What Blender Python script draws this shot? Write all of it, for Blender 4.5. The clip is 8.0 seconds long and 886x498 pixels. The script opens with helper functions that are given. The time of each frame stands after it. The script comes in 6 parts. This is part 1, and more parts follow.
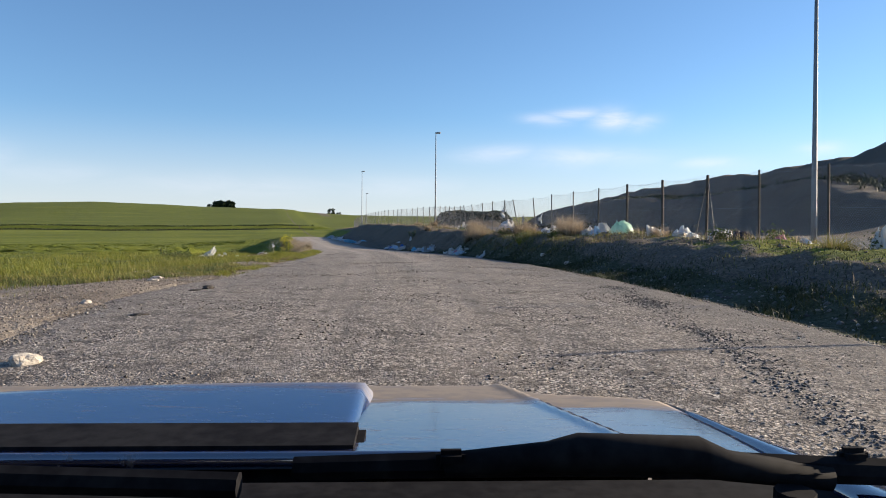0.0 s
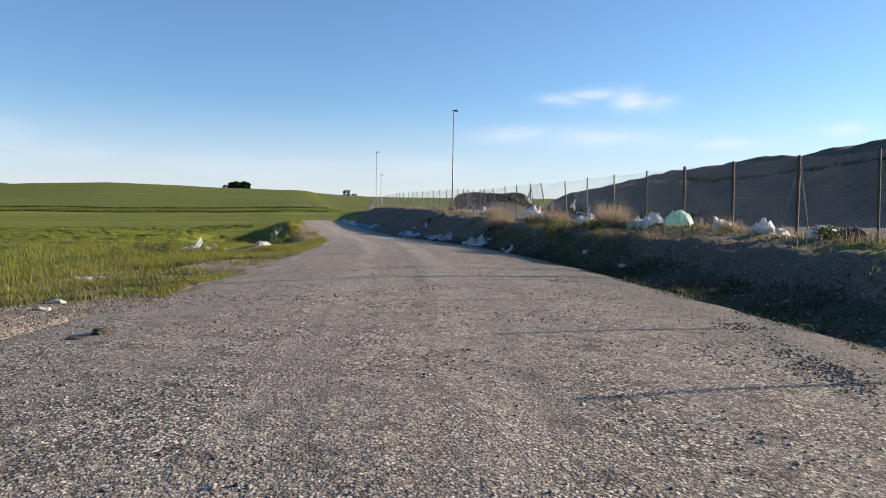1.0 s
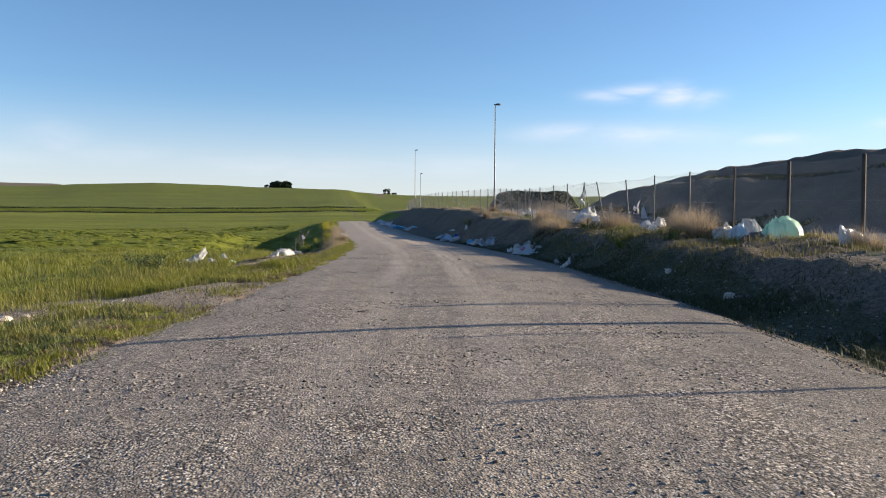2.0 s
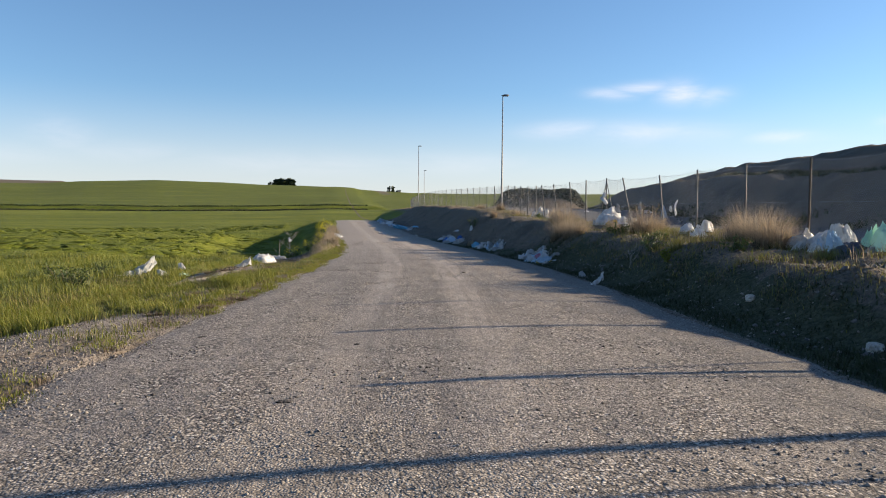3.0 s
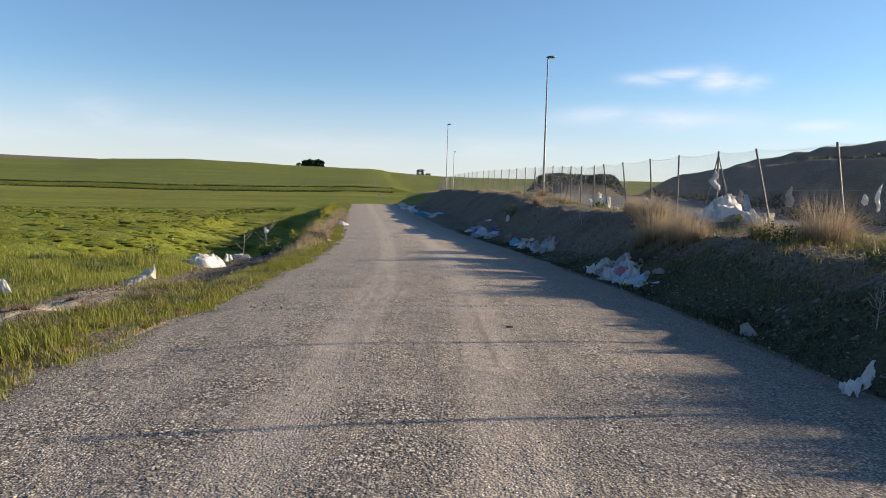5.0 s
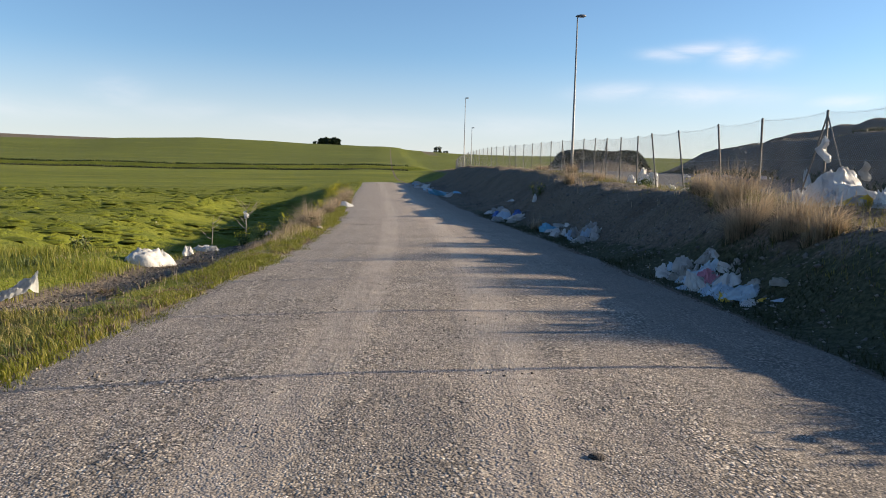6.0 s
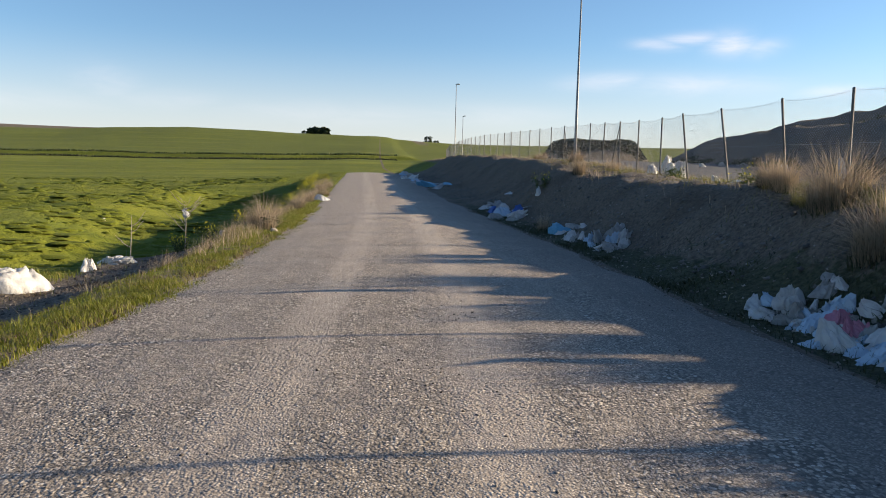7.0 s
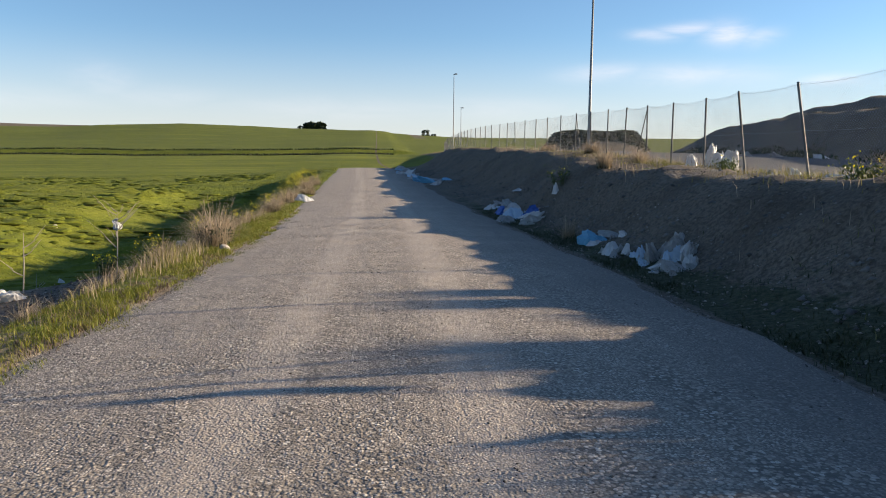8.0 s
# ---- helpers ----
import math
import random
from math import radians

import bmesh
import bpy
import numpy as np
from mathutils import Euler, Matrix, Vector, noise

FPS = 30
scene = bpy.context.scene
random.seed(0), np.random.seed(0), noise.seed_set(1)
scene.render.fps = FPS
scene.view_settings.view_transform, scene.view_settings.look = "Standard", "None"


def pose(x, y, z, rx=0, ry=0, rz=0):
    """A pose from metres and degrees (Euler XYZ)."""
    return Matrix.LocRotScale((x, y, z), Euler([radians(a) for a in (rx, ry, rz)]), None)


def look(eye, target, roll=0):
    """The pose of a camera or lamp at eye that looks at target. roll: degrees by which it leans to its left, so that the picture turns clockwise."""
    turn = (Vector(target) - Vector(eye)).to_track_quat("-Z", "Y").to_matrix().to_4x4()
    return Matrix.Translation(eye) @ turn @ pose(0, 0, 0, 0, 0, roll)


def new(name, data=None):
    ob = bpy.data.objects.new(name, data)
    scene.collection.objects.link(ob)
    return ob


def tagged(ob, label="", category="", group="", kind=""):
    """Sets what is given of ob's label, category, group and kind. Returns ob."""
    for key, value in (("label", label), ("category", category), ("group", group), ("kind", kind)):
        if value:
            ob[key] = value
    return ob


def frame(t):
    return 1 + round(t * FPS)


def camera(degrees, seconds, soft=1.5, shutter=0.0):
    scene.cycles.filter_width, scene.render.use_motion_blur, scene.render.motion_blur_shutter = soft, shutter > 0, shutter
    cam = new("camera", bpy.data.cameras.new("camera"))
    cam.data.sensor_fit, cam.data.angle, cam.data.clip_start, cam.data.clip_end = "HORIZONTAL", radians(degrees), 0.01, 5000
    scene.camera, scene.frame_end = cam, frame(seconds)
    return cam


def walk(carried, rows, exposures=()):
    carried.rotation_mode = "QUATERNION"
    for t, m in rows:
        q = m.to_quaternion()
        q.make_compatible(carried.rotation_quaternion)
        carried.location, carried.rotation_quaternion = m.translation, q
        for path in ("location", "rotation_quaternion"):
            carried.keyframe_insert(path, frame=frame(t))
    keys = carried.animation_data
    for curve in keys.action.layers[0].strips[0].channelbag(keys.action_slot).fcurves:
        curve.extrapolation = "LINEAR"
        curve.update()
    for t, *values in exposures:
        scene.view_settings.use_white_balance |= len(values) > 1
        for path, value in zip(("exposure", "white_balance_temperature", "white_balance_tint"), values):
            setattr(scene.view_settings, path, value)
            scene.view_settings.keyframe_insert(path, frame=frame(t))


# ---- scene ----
cam = camera(62, 8.0, soft=1.0)

PATH = [
    (0, (-1.944, 1.041, 0.625), (-1.504, 2.992, 0.606), 0.40),
    (0.5, (-1.547, 3.242, 0.812), (-1.098, 5.190, 0.748), 0.51),
    (1, (-1.145, 5.322, 0.986), (-0.747, 7.281, 0.916), 0.58),
    (1.5, (-0.736, 7.408, 1.158), (-0.387, 9.375, 1.080), 0.31),
    (1.7, (-0.576, 8.255, 1.206), (-0.268, 10.229, 1.128), -0.05),
    (2.8, (0.258, 12.991, 1.433), (0.532, 14.970, 1.359), 0.66),
    (3, (0.417, 13.871, 1.442), (0.693, 15.850, 1.360), 0.44),
    (3.5, (0.778, 16.147, 1.512), (1.059, 18.125, 1.416), 0.62),
    (4, (1.136, 18.609, 1.520), (1.368, 20.592, 1.406), 1.32),
    (4.5, (1.506, 21.153, 1.552), (1.720, 23.138, 1.442), 1.43),
    (4.7, (1.651, 22.173, 1.553), (1.862, 24.158, 1.440), 1.48),
    (5.8, (2.283, 27.658, 1.578), (2.435, 29.644, 1.401), 1.44),
    (6, (2.396, 28.612, 1.551), (2.546, 30.597, 1.365), 1.35),
    (6.5, (2.610, 30.942, 1.559), (2.769, 32.925, 1.360), 1.39),
    (7, (2.830, 33.145, 1.554), (3.005, 35.126, 1.342), 1.31),
    (7.5, (3.005, 35.219, 1.581), (3.187, 37.197, 1.353), 0.82),
    (8, (3.130, 37.243, 1.591), (3.308, 39.222, 1.362), 0.56),
]
walk(cam, [(t, look(eye, target, roll)) for t, eye, target, roll in PATH],
     exposures=((0.0, 1.52, 6450, 10), (3.5, 1.53, 6750, 10), (6.0, 1.54, 6900, 10), (8.0, 1.54, 6900, 10)))

# ---------------------------------------------------------------- light
SUN_EL, SUN_TOWARD = radians(14.4), Vector((1.0, 0.105, 0.0)).normalized()
to_sun = Vector((SUN_TOWARD.x * math.cos(SUN_EL), SUN_TOWARD.y * math.cos(SUN_EL), math.sin(SUN_EL)))
sun_data = bpy.data.lights.new("sun", "SUN")
sun_data.energy, sun_data.angle, sun_data.color = 4.3, radians(0.53), (1.0, 0.83, 0.61)
sun = new("sun", sun_data)
sun.matrix_world = look(to_sun * 100, (0, 0, 0))

world = bpy.data.worlds.new("sky")
scene.world = world
world.use_nodes = True
wt = world.node_tree
wt.nodes.clear()


class Nodes:
    """Short hand for wiring node trees."""

    def __init__(self, tree):
        self.tree = tree

    def add(self, kind, **values):
        n = self.tree.nodes.new(kind)
        for key, value in values.items():
            if key in n.inputs:
                n.inputs[key].default_value = value
            else:
                setattr(n, key, value)
        return n

    def link(self, a, b):
        self.tree.links.new(a, b)
        return b.node

    def put(self, value, socket):
        if isinstance(value, bpy.types.NodeSocket):
            self.tree.links.new(value, socket)
        else:
            socket.default_value = value

    def math(self, op, a, b=0.0, clamp=False):
        n = self.tree.nodes.new("ShaderNodeMath")
        n.operation, n.use_clamp = op, clamp
        self.put(a, n.inputs[0])
        self.put(b, n.inputs[1])
        return n.outputs[0]

    def ramp(self, value, lo, hi, a=0.0, b=1.0):
        n = self.tree.nodes.new("ShaderNodeMapRange")
        n.interpolation_type = "SMOOTHSTEP"
        self.put(value, n.inputs[0])
        for i, v in enumerate((lo, hi, a, b)):
            n.inputs[i + 1].default_value = v
        return n.outputs[0]

    def noise(self, vec, scale, detail=4.0, rough=0.55, distort=0.0):
        n = self.tree.nodes.new("ShaderNodeTexNoise")
        self.put(vec, n.inputs["Vector"])
        n.inputs["Scale"].default_value, n.inputs["Detail"].default_value = scale, detail
        n.inputs["Roughness"].default_value, n.inputs["Distortion"].default_value = rough, distort
        return n.outputs["Fac"]

    def mix(self, fac, a, b, blend="MIX"):
        n = self.tree.nodes.new("ShaderNodeMix")
        n.data_type, n.blend_type = "RGBA", blend
        self.put(fac, n.inputs[0])
        for v, s in ((a, n.inputs[6]), (b, n.inputs[7])):
            self.put(v if isinstance(v, bpy.types.NodeSocket) else (*v, 1.0), s)
        return n.outputs[2]


SKY_STRENGTH = 0.067
w = Nodes(wt)
sky = w.add("ShaderNodeTexSky", sky_type="NISHITA", sun_disc=False, sun_elevation=SUN_EL,
            sun_rotation=math.atan2(SUN_TOWARD.x, SUN_TOWARD.y), altitude=600.0, air_density=1.0, dust_density=0.25, ozone_density=4.2)
coord = w.add("ShaderNodeTexCoord").outputs["Generated"]
sep = w.add("ShaderNodeSeparateXYZ")
w.link(coord, sep.inputs[0])
azimuth = w.math("MULTIPLY", w.math("ARCTAN2", sep.outputs[0], sep.outputs[1]), 57.2958)
elevation = w.math("MULTIPLY", w.math("ARCSINE", sep.outputs[2]), 57.2958)
comb = w.add("ShaderNodeCombineXYZ")
w.link(w.math("MULTIPLY", azimuth, 0.16), comb.inputs[0])
w.link(w.math("MULTIPLY", elevation, 0.62), comb.inputs[1])
wisp = w.noise(comb.outputs[0], 1.0, 6.0, 0.6, 0.6)


def streak(az, el, wide, high, tilt=0.0):
    """A soft streak of thin cloud round one direction of the sky."""
    a = w.math("SUBTRACT", azimuth, az)
    e = w.math("SUBTRACT", w.math("SUBTRACT", elevation, el), w.math("MULTIPLY", a, tilt))
    a, e = w.math("DIVIDE", a, wide), w.math("DIVIDE", e, high)
    d = w.math("ADD", w.math("MULTIPLY", a, a), w.math("MULTIPLY", e, e))
    return w.math("POWER", 2.718, w.math("MULTIPLY", d, -1.0))


CLOUDS = ((20.6, 9.35, 1.7, 0.42, -0.05, 0.55), (23.0, 9.75, 2.2, 0.42, 0.02, 0.6), (25.6, 9.3, 1.5, 0.75, -0.04, 0.75), (27.6, 8.9, 1.3, 0.6, 0.1, 0.45), (16.8, 6.75, 2.8, 0.6, 0.05, 0.55),
          (23.5, 6.5, 5.2, 0.75, -0.02, 0.42), (32.8, 5.9, 2.2, 0.40, 0.0, 0.55), (39.9, 6.6, 1.3, 0.42, 0.0, 0.55), (-19.2, 5.6, 2.0, 1.0, -0.1, 0.26), (-15.5, 4.6, 3.6, 0.7, 0.0, 0.2),
          (-3.0, 4.0, 9.0, 0.9, 0.0, 0.2), (-26.0, 4.2, 7.0, 0.7, 0.0, 0.2), (9.0, 4.2, 6.0, 0.8, 0.0, 0.2))
veil = None
for az, el, wide, high, tilt, amount in CLOUDS:
    one = w.math("MULTIPLY", streak(az, el, wide, high, tilt), amount)
    veil = one if veil is None else w.math("MAXIMUM", veil, one)
haze = w.math("MULTIPLY", w.ramp(elevation, 10.0, 1.0), 0.58)
broken = w.ramp(wisp, 0.15, 0.80)
cover = w.math("MULTIPLY", veil, w.math("ADD", w.math("MULTIPLY", broken, 0.95), 0.12), clamp=True)
hazy = w.mix(haze, sky.outputs[0], (4.35, 4.2, 4.5))
tinted = w.mix(cover, hazy, (5.6, 5.5, 6.0))
back = w.add("ShaderNodeBackground", Strength=SKY_STRENGTH)
w.link(tinted, back.inputs["Color"])
w.link(back.outputs[0], w.add("ShaderNodeOutputWorld").inputs["Surface"])

# ---------------------------------------------------------------- materials


def surface(name, paint, rough=0.85, metal=0.0, bump=(), translucent=0.0, specular=0.4, relief=None):
    """A procedural material: paint(nodes, coords) gives the colour; bump is (scale, height in metres) pairs."""
    m = bpy.data.materials.new(name)
    m.use_nodes = True
    n = Nodes(m.node_tree)
    n.tree.nodes.clear()
    out = n.add("ShaderNodeOutputMaterial")
    bsdf = n.add("ShaderNodeBsdfPrincipled")
    bsdf.inputs["Metallic"].default_value = metal
    bsdf.inputs["Specular IOR Level"].default_value = specular
    vec = n.add("ShaderNodeTexCoord").outputs["Object"]
    n.put(paint(n, vec), bsdf.inputs["Base Color"])
    n.put(rough(n, vec) if callable(rough) else rough, bsdf.inputs["Roughness"])
    last = None
    for scale, height in bump:
        b = n.add("ShaderNodeBump", Strength=1.0, Distance=height)
        n.link(n.noise(vec, scale, 3.0, 0.6), b.inputs["Height"])
        if last:
            n.link(last, b.inputs["Normal"])
        last = b.outputs[0]
    for height, deep in relief(n, vec) if relief else ():
        b = n.add("ShaderNodeBump", Strength=1.0, Distance=deep)
        n.link(height, b.inputs["Height"])
        if last:
            n.link(last, b.inputs["Normal"])
        last = b.outputs[0]
    if last:
        n.link(last, bsdf.inputs["Normal"])
    if translucent:
        tr = n.add("ShaderNodeBsdfTranslucent")
        n.put(paint(n, vec), tr.inputs["Color"])
        mx = n.add("ShaderNodeMixShader")
        mx.inputs[0].default_value = translucent
        n.link(bsdf.outputs[0], mx.inputs[1])
        n.link(tr.outputs[0], mx.inputs[2])
        n.link(mx.outputs[0], out.inputs[0])
    else:
        n.link(bsdf.outputs[0], out.inputs[0])
    return m


def blotch(a, b, fine=40.0, coarse=2.0, lo=0.35, hi=0.65):
    """Two colours mixed at two scales."""
    def paint(n, vec):
        f = n.math("ADD", n.math("MULTIPLY", n.noise(vec, fine), 0.5), n.math("MULTIPLY", n.noise(vec, coarse, 3.0), 0.5))
        return n.mix(n.ramp(f, lo, hi), a, b)
    return paint


def scattered(a, b, c, fine=30.0):
    """Colours that differ from island to island, for blades, leaves and pebbles."""
    def paint(n, vec):
        r = n.add("ShaderNodeNewGeometry").outputs["Random Per Island"]
        base = n.mix(n.ramp(r, 0.0, 0.55), a, b)
        return n.mix(n.math("MULTIPLY", n.ramp(r, 0.6, 1.0), n.ramp(n.noise(vec, 0.35, 2.0), 0.3, 0.7)), base, c)
    return paint


def ground_paint(n, vec):
    """Meadow, bare earth and gravel, weighted by the zones stored on the sheet."""
    zone = n.add("ShaderNodeVertexColor", layer_name="zone")
    z = n.add("ShaderNodeSeparateColor")
    n.link(zone.outputs[0], z.inputs[0])
    big, mid, fine = n.noise(vec, 0.05, 4.0), n.noise(vec, 0.6, 5.0), n.noise(vec, 14.0, 5.0, 0.65)
    tiny = n.noise(vec, 90.0, 3.0)
    earth = n.mix(n.ramp(fine, 0.3, 0.7), (0.074, 0.060, 0.047), (0.200, 0.163, 0.128))
    earth = n.mix(n.ramp(mid, 0.4, 0.72, 0.0, 0.6), earth, (0.074, 0.062, 0.051))
    earth = n.mix(n.ramp(tiny, 0.62, 0.75), earth, (0.25, 0.222, 0.188))
    stretch = n.add("ShaderNodeMapping")
    stretch.inputs["Scale"].default_value = (0.35, 1.0, 1.0)
    stretch.inputs["Rotation"].default_value = (0, 0, radians(12))
    n.link(vec, stretch.inputs[0])
    rows = n.noise(stretch.outputs[0], 0.16, 6.0, 0.65)
    field = n.mix(n.ramp(mid, 0.3, 0.7), (0.090, 0.114, 0.010), (0.135, 0.160, 0.013))
    field = n.mix(n.ramp(rows, 0.42, 0.62, 0.0, 0.8), field, (0.172, 0.188, 0.020))
    field = n.mix(n.ramp(big, 0.45, 0.68, 0.0, 0.7), field, (0.109, 0.130, 0.013))
    field = n.mix(n.ramp(fine, 0.52, 0.78, 0.0, 0.7), field, (0.070, 0.080, 0.010))
    sown = n.add("ShaderNodeAttribute", attribute_name="sown").outputs["Fac"]
    field = n.mix(sown, field, n.mix(n.ramp(mid, 0.3, 0.7), (0.064, 0.084, 0.009), (0.100, 0.120, 0.013)))
    crop = n.add("ShaderNodeMapping")
    crop.inputs["Scale"].default_value = (0.012, 0.24, 1.0)
    crop.inputs["Rotation"].default_value = (0, 0, radians(-9))
    n.link(vec, crop.inputs[0])
    drill = n.noise(crop.outputs[0], 1.0, 5.0, 0.7, 0.8)
    field = n.mix(n.ramp(drill, 0.50, 0.60, 0.0, 0.5), field, (0.072, 0.091, 0.010))
    field = n.mix(n.ramp(drill, 0.47, 0.38, 0.0, 0.5), field, (0.191, 0.203, 0.024))
    field = n.mix(n.ramp(n.noise(vec, 3.2, 4.0, 0.6), 0.55, 0.70, 0.0, 0.55), field, (0.060, 0.075, 0.009))
    # blue-grey yard: the heap's shade put into the earth colour
    yard_shade = n.add("ShaderNodeAttribute", attribute_name="yard").outputs["Fac"]
    earth = n.mix(yard_shade, earth, n.mix(n.ramp(fine, 0.3, 0.7), (0.062, 0.064, 0.070), (0.125, 0.127, 0.135)))
    gravel = n.mix(n.ramp(tiny, 0.35, 0.65), (0.060, 0.053, 0.048), (0.32, 0.285, 0.25))
    gravel = n.mix(n.ramp(mid, 0.45, 0.65, 0.0, 0.75), gravel, (0.115, 0.090, 0.068))
    gravel = n.mix(n.ramp(fine, 0.58, 0.70, 0.0, 0.7), gravel, (0.045, 0.036, 0.029))
    gravel = n.mix(n.ramp(z.outputs[1], 0.95, 1.12, 0.0, 0.92), gravel, n.mix(n.ramp(n.noise(vec, 1.7, 5.0, 0.65), 0.38, 0.58), (0.20, 0.135, 0.088), (0.52, 0.42, 0.30)))
    wobble = n.math("MULTIPLY", n.math("SUBTRACT", n.noise(vec, 2.2, 6.0, 0.65), 0.5), 1.1)
    g = n.ramp(n.math("ADD", z.outputs[0], wobble), 0.38, 0.62)
    v = n.ramp(n.math("ADD", z.outputs[1], wobble), 0.38, 0.62)
    col = n.mix(v, earth, gravel)
    col = n.mix(g, col, field)
    # low weeds, their colour deepened to stand in for shade between them
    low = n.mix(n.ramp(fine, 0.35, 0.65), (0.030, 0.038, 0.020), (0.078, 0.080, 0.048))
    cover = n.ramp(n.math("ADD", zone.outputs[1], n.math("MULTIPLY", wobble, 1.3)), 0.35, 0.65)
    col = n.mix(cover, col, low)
    return n.mix(z.outputs[2], col, n.mix(n.ramp(mid, 0.35, 0.65), (0.10, 0.082, 0.062), (0.15, 0.122, 0.09)))


def chips(n, vec, scale):
    """Cells of broken stone: a random value for each, two more, and the distance from its middle."""
    vor = n.add("ShaderNodeTexVoronoi", Scale=scale)
    n.link(vec, vor.inputs["Vector"])
    c = n.add("ShaderNodeSeparateColor")
    n.link(vor.outputs["Color"], c.inputs[0])
    return c.outputs[0], c.outputs[1], c.outputs[2], vor.outputs["Distance"]


def road_paint(n, vec):
    """Chip seal: small stones of many greys in dark binder, paler and smoother where wheels run, loose and coarse between."""
    def stones(scale, dark, light, gap):
        a, b, c, d = chips(n, vec, scale)
        col = n.mix(n.ramp(a, 0.0, 1.0), dark, light)
        col = n.mix(n.ramp(b, 0.84, 0.92), col, (0.62, 0.56, 0.49))
        col = n.mix(n.ramp(c, 0.80, 0.90), col, (0.070, 0.063, 0.058))
        return n.mix(n.ramp(d, 0.42, 0.75), col, gap)
    fine = stones(62.0, (0.17, 0.147, 0.126), (0.47, 0.405, 0.338), (0.085, 0.073, 0.063))
    coarse = stones(38.0, (0.150, 0.130, 0.111), (0.47, 0.405, 0.338), (0.070, 0.060, 0.052))
    lane = n.add("ShaderNodeAttribute", attribute_name="lane").outputs["Vector"]
    st = n.add("ShaderNodeMapping")
    st.inputs["Scale"].default_value = (1.0, 0.03, 1.0)
    n.link(lane, st.inputs[0])
    lanes = n.noise(st.outputs[0], 1.6, 4.0, 0.6)
    thin = n.noise(st.outputs[0], 6.0, 3.0, 0.6)
    at = n.add("ShaderNodeSeparateXYZ")
    n.link(lane, at.inputs[0])
    off = n.math("ABSOLUTE", n.math("SUBTRACT", n.math("ABSOLUTE", at.outputs[0]), 0.76))
    off = n.math("ADD", off, n.math("MULTIPLY", n.math("SUBTRACT", lanes, 0.5), 0.5))
    run = n.math("MULTIPLY", n.ramp(off, 0.40, 0.10), n.ramp(at.outputs[1], 14.0, 34.0, 0.25, 1.0))
    patch = n.noise(vec, 1.1, 5.0, 0.62)
    loose = n.math("MULTIPLY", n.ramp(n.math("ADD", patch, n.math("MULTIPLY", n.math("SUBTRACT", lanes, 0.5), 0.7)), 0.40, 0.60), n.math("SUBTRACT", 1.0, n.math("MULTIPLY", run, 0.75)))
    near = n.ramp(at.outputs[1], 20.0, 8.0)
    col = n.mix(n.math("MAXIMUM", loose, n.math("MULTIPLY", near, 0.7)), fine, coarse)
    dirt = n.math("MULTIPLY", near, n.ramp(n.noise(vec, 3.4, 6.0, 0.72), 0.50, 0.64, 0.0, 0.75))
    col = n.mix(dirt, col, (0.062, 0.050, 0.041))
    col = n.mix(n.math("MULTIPLY", run, 0.42), col, (0.46, 0.395, 0.335))
    col = n.mix(n.ramp(thin, 0.56, 0.72, 0.0, 0.42), col, (0.105, 0.092, 0.083))
    col = n.mix(n.ramp(lanes, 0.47, 0.32, 0.0, 0.35), col, (0.115, 0.102, 0.093))
    col = n.mix(n.ramp(n.noise(vec, 0.35, 5.0), 0.45, 0.7, 0.0, 0.30), col, (0.15, 0.134, 0.122))
    col = n.mix(n.ramp(n.noise(vec, 2.6, 6.0, 0.7), 0.62, 0.74, 0.0, 0.45), col, (0.090, 0.077, 0.068))
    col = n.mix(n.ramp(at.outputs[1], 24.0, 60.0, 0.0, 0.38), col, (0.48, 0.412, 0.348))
    # right edge darkened: bank shade and gutter dirt put into the colour
    edge_shade = n.math("ADD", at.outputs[2], n.math("MULTIPLY", n.noise(vec, 0.8, 5.0), 1.6))
    return n.mix(n.ramp(edge_shade, 3.2, 1.0, 0.0, 0.55), col, (0.088, 0.082, 0.078))


def road_relief(n, vec):
    """Stones standing proud of the binder, small ones everywhere and larger loose ones in patches."""
    _, b, _, d = chips(n, vec, 62.0)
    a2, _, _, d2 = chips(n, vec, 38.0)
    patch = n.ramp(n.noise(vec, 1.1, 5.0, 0.62), 0.40, 0.60)
    small = n.math("MULTIPLY", n.math("SUBTRACT", 1.0, d), n.math("ADD", n.math("MULTIPLY", b, 0.7), 0.3))
    large = n.math("MULTIPLY", n.math("MULTIPLY", n.math("SUBTRACT", 1.0, d2), n.math("ADD", n.math("MULTIPLY", a2, 0.8), 0.2)), patch)
    return (large, 0.011), (small, 0.007)


MAT_GROUND = surface("meadow_and_earth", ground_paint, 0.95, bump=((1.6, 0.16), (8.0, 0.08), (40.0, 0.022)), specular=0.2)
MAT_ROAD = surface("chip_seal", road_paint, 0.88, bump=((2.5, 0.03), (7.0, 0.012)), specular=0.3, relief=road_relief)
MAT_STEEL = surface("galvanised_steel", blotch((0.16, 0.17, 0.18), (0.27, 0.28, 0.29), 60, 3), 0.6, 0.4, specular=0.5)
MAT_POST = surface("weathered_post", blotch((0.07, 0.07, 0.071), (0.165, 0.163, 0.16), 50, 2), 0.65, 0.3)
# darker, browner copy of the post colour, standing in for unlit sides
MAT_SHADED_POST = surface("shaded_post", blotch((0.030, 0.026, 0.024), (0.095, 0.075, 0.060), 50, 3), 0.8, 0.1)
MAT_WIRE = surface("fence_wire", blotch((0.26, 0.27, 0.28), (0.36, 0.36, 0.36), 50, 2), 0.5, 0.4)
MAT_LAMP = surface("lamp_housing", blotch((0.10, 0.10, 0.11), (0.17, 0.17, 0.18), 30, 3), 0.55, 0.3)
